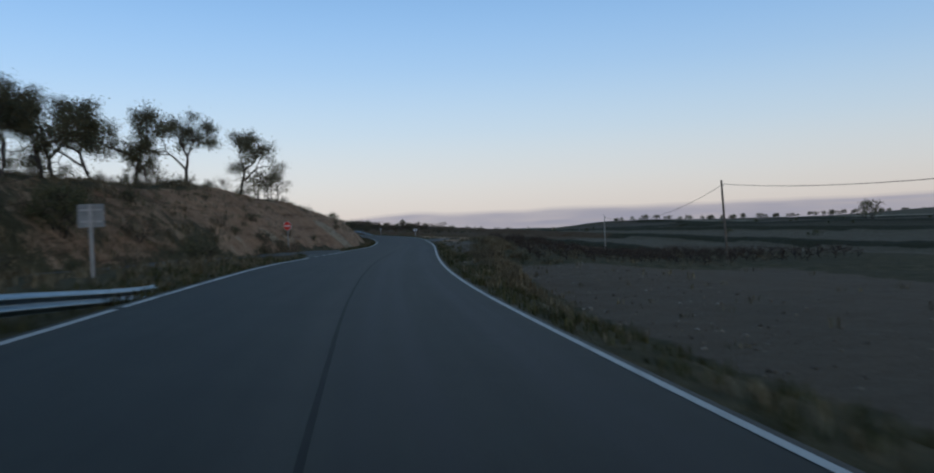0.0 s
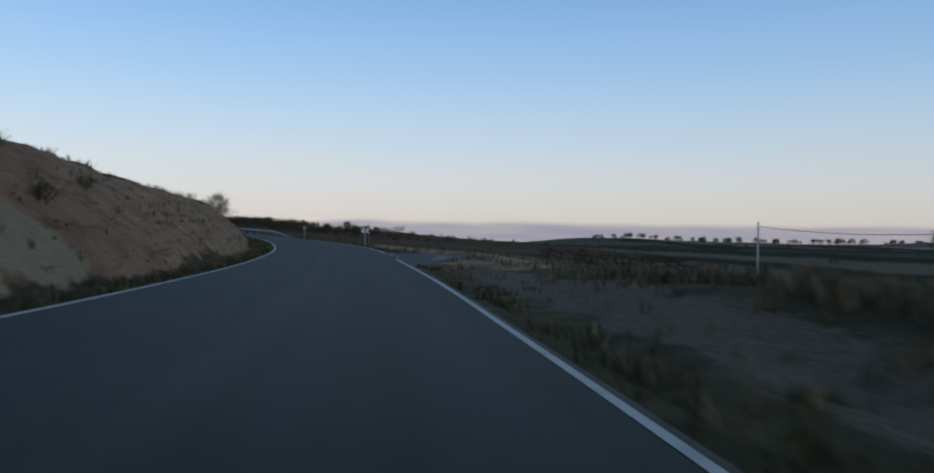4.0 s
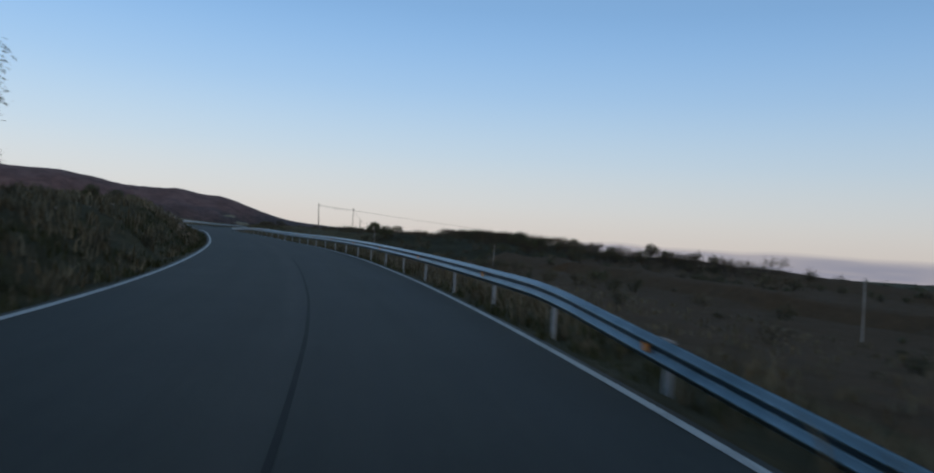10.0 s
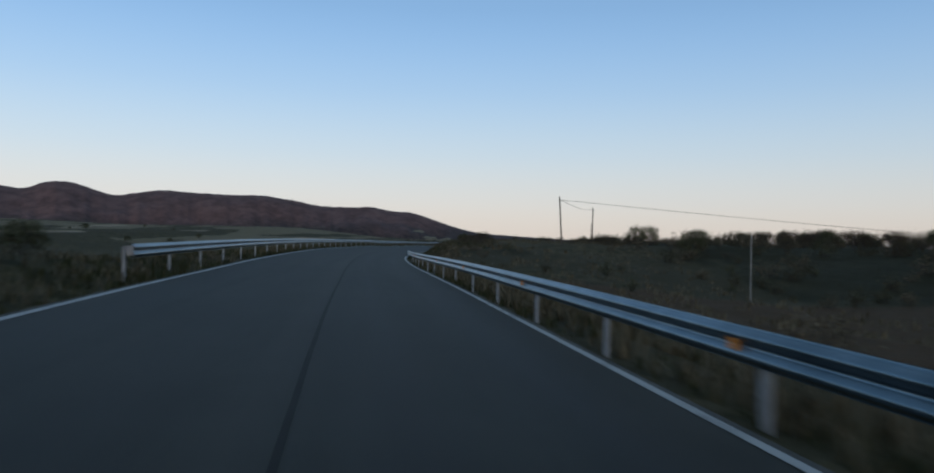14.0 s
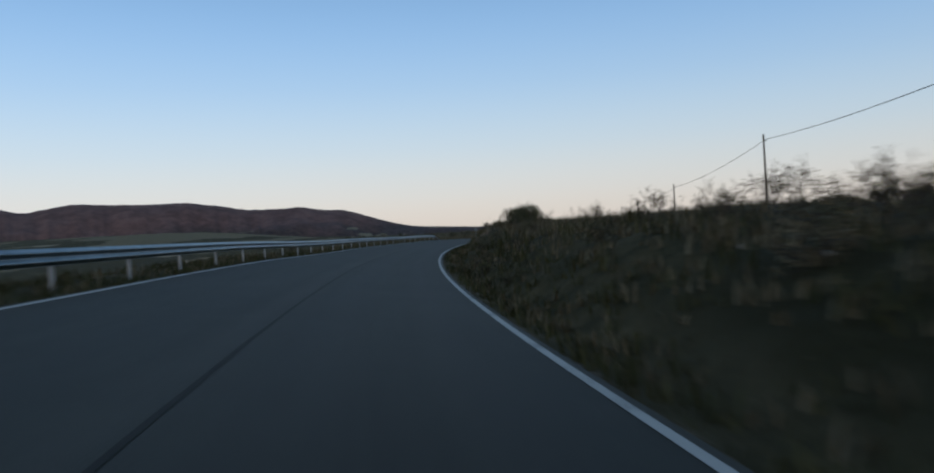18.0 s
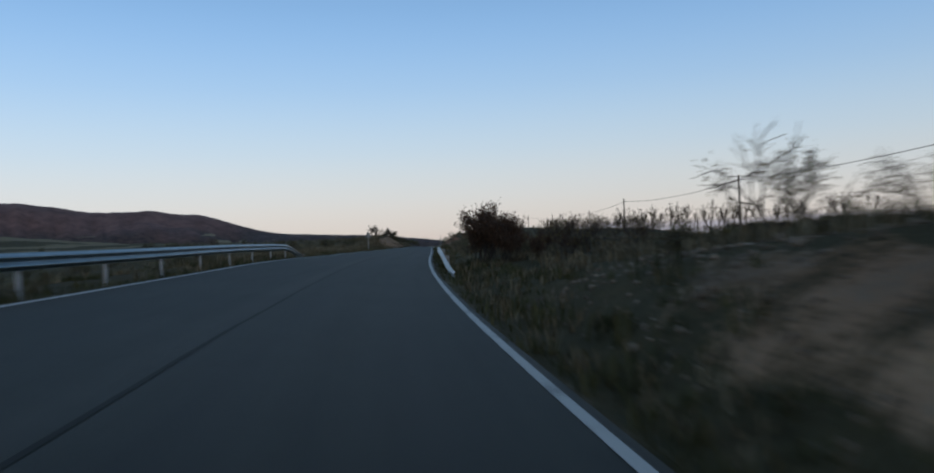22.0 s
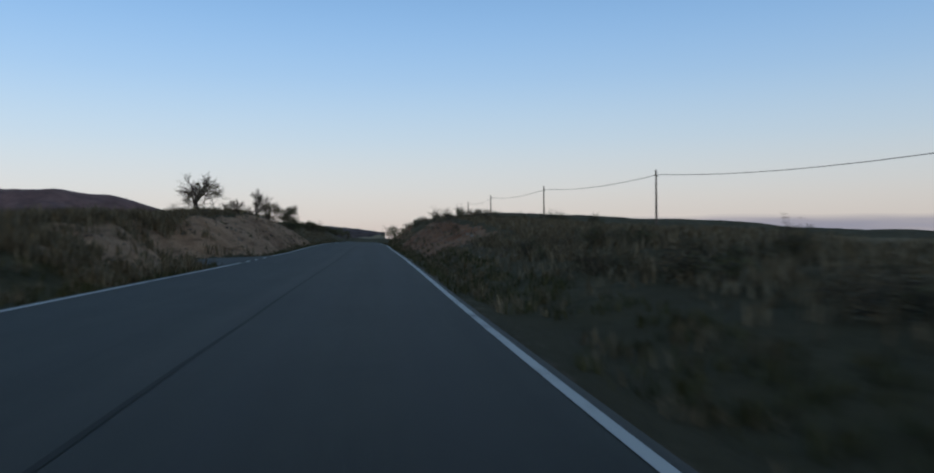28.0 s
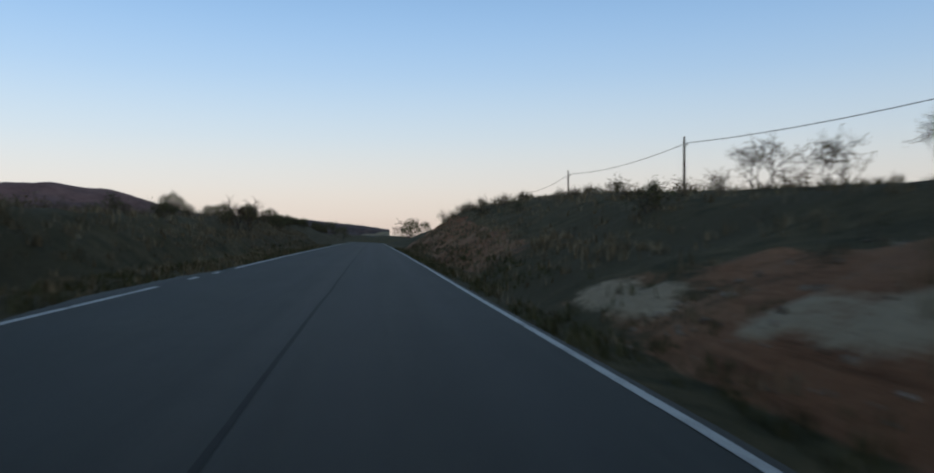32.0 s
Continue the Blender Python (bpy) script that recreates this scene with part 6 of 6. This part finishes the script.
# ---------------------------------------------------------------- stones
STONES = []
for k in range(4):
    rng = np.random.default_rng(200 + k)
    bm = bmesh.new()
    bmesh.ops.create_icosphere(bm, subdivisions=2, radius=1.0)
    for v in bm.verts:
        v.co *= 0.75 + 0.5 * rng.random()
        v.co.z *= 0.6
    me = bpy.data.meshes.new("stone")
    bm.to_mesh(me)
    bm.free()
    me.materials.append(M_STONE)
    STONES.append(me)


def stone(s_, d_, r):
    ob = new("stone", rnd.choice(STONES))
    ob.matrix_world = Matrix.Translation(spot(s_, d_, r * 0.15)) @ Matrix.Rotation(rnd.uniform(0, 6), 4, "Z") @ Matrix.Diagonal((r * rnd.uniform(0.8, 1.5), r, r, 1))
    tagged(ob, "pale weathered limestone lying on the ground", "stone", "loose stones")


for n_, s0, s1, e0, e1, side_ in ((40, 14, 60, 3.5, 12, 1), (40, 300, 335, 3, 7, 1), (30, 384, 410, 1.5, 5, 1), (30, 545, 606, 1.2, 5, 1), (30, 60, 150, 1.2, 5, -1), (25, 178, 235, 1, 5, -1), (25, 440, 485, 4, 12, 1)):
    for k in range(n_):
        s_ = rnd.uniform(s0, s1)
        e_ = rnd.uniform(e0, e1)
        stone(s_, float(line_r(s_)) + 0.16 + e_ if side_ > 0 else float(line_r(s_)) - WIDTH - 0.16 - e_, rnd.choice((0.025, 0.03, 0.04, 0.05, 0.075)))



def slab(s_, d_, long_, wide, label):
    """A flat pale slab with a broken outline."""
    n = 9
    ring = [(0.5 * long_ * math.cos(2 * math.pi * k / n) * rnd.uniform(0.75, 1.1), 0.5 * wide * math.sin(2 * math.pi * k / n) * rnd.uniform(0.75, 1.1)) for k in range(n)]
    bm = bmesh.new()
    low, mid, up = ([bm.verts.new((x * f, y * f, z)) for x, y in ring] for f, z in ((1.0, -0.08), (1.0, 0.035), (0.86, 0.055)))
    for a, b_ in ((low, mid), (mid, up)):
        for k in range(n):
            bm.faces.new((a[k], a[(k + 1) % n], b_[(k + 1) % n], b_[k]))
    bm.faces.new(up)
    me = bpy.data.meshes.new("stone_slab")
    bm.to_mesh(me)
    bm.free()
    me.materials.append(M_STONE)
    ob = new("stone_slab", me)
    ob.matrix_world = Matrix.Translation(spot(s_, d_, 0.02)) @ Matrix.Rotation(radians(heading(s_) + 90 + rnd.uniform(-15, 15)), 4, "Z")
    tagged(ob, label, "stone", "loose stones")


slab(43.2, 3.9, 0.62, 0.24, "flat pale stone slab lying below the verge")
slab(42.6, 3.3, 0.24, 0.13, "flat pale stone slab lying below the verge")
for k in range(6):
    slab(559.6 + k * 1.5 + rnd.uniform(-0.3, 0.3), 6.6 + rnd.uniform(-0.15, 0.15), rnd.uniform(0.3, 0.6), 0.24, "flat pale slab in a low ledge along the cut")
for k in range(16):
    slab(221.5 + k * 0.95, float(line_r(221.5 + k * 0.95)) - WIDTH - 0.16 - rnd.uniform(1.3, 3.0), rnd.uniform(0.3, 0.8), 0.3, "pale rock ledge cropping out of the low bank")

# crumbled rubble on the cut faces
ico = bmesh.new()
bmesh.ops.create_icosphere(ico, subdivisions=1, radius=1.0)
IV = np.array([v.co[:] for v in ico.verts])
IF = np.array([[v.index for v in f.verts] for f in ico.faces])
ico.free()


def rubble(n, s0, s1, e0, e1, side, seed, label, big=0.07):
    rng = np.random.default_rng(seed)
    s = rng.uniform(s0, s1, n)
    e = rng.uniform(e0, e1, n)
    d = line_r(s) + 0.16 + e if side > 0 else line_r(s) - WIDTH - 0.16 - e
    z, m = ground_height(s, d)
    r = 0.02 + big * rng.random(n) ** 3
    V = IV[None] * (0.7 + 0.5 * rng.random((n, len(IV), 1))) * (r[:, None] * rng.uniform(0.6, 1.3, (n, 3)))[:, None]
    V = V + np.stack([m["wx"], m["wy"], z + r * 0.2], -1)[:, None]
    F = IF[None] + (np.arange(n) * len(IV))[:, None, None]
    tagged(put("rubble", fast_mesh("rubble", V.reshape(-1, 3), None, F.reshape(-1, 3)), M_RUBBLE), label, "rubble", kind="stuff")


rubble(2800, 366, 414, 1.2, 4.6, 1, 401, "grey crumbled stones on the bank face", 0.045)
rubble(1300, 545, 606, 1.0, 5.6, 1, 402, "crumbled stones on the reddish cut face")
rubble(1500, 45, 165, 1.5, 7.5, -1, 403, "crumbled stones on the orange cut face")
rubble(700, 540, 602, 1.0, 4.8, -1, 404, "crumbled stones on the low reddish cut")
rubble(700, 12, 58, 5.0, 14, 1, 405, "small stones on the ploughed field")
rubble(900, 312, 327, 3.0, 6.4, 1, 407, "heap of broken stones on the grassy bank", 0.10)
rubble(420, 223, 236, 1.4, 3.8, -1, 408, "broken stones cropping out of the low bank", 0.14)
rubble(500, 440, 485, 3.5, 12, 1, 406, "small stones between the young trees")

# ---------------------------------------------------------------- cloud bank on the horizon
M_CLOUD, t, b = node_material("far_cloud_bank")
t.nodes.remove(b)
em = t.nodes.new("ShaderNodeEmission")
tp = t.nodes.new("ShaderNodeBsdfTransparent")
mx = t.nodes.new("ShaderNodeMixShader")
cv = attr(t, "cover")
em.inputs["Color"].default_value = (0.30, 0.288, 0.36, 1)
t.links.new(cv, mx.inputs[0])
t.links.new(tp.outputs[0], mx.inputs[1])
t.links.new(em.outputs[0], mx.inputs[2])
t.links.new(mx.outputs[0], t.nodes["Material Output"].inputs[0])
ca = np.linspace(-75, 12, 260)
cr = np.linspace(0, 1, 14)
CA, CR = np.meshgrid(ca, cr, indexing="ij")
topel = np.interp(ca, [-75, -40, -20, -5, 3, 8, 12], [1.1, 1.1, 1.2, 1.25, 1.3, 0.9, 0.1]) + 0.16 * value_noise(ca / 5, ca * 0, 301, 3)
el = -1.4 + (topel[:, None] + 1.4) * CR
cover = (1 - smooth((CR - 0.84) / 0.14)) * (0.92 + 0 * CR)
cover = cover * (0.75 + 0.35 * value_noise(CA / 4, el * 4, 303, 3) + 0.15)
bright = np.exp(-((el - 0.22) / 0.13) ** 2) * smooth((value_noise(CA / 9, 0 * CA, 305, 2)) * 2 + 0.2)
cover = cover * (1 - 0.85 * bright)
V = np.stack([-100 + 4300 * np.sin(np.radians(-CA)), 260 + 4300 * np.cos(np.radians(CA)), 4300 * np.tan(np.radians(el))], -1).reshape(-1, 3)
ni, nj = CA.shape
ii, jj = np.meshgrid(np.arange(ni - 1), np.arange(nj - 1), indexing="ij")
me = fast_mesh("backdrop", V, np.stack([ii * nj + jj, (ii + 1) * nj + jj, (ii + 1) * nj + jj + 1, ii * nj + jj + 1], -1).reshape(-1, 4), smooth=True)
add_mask(me, "cover", cover)
tagged(put("backdrop", me, M_CLOUD), "low mauve cloud bank far off above the horizon", "cloud", kind="structure")
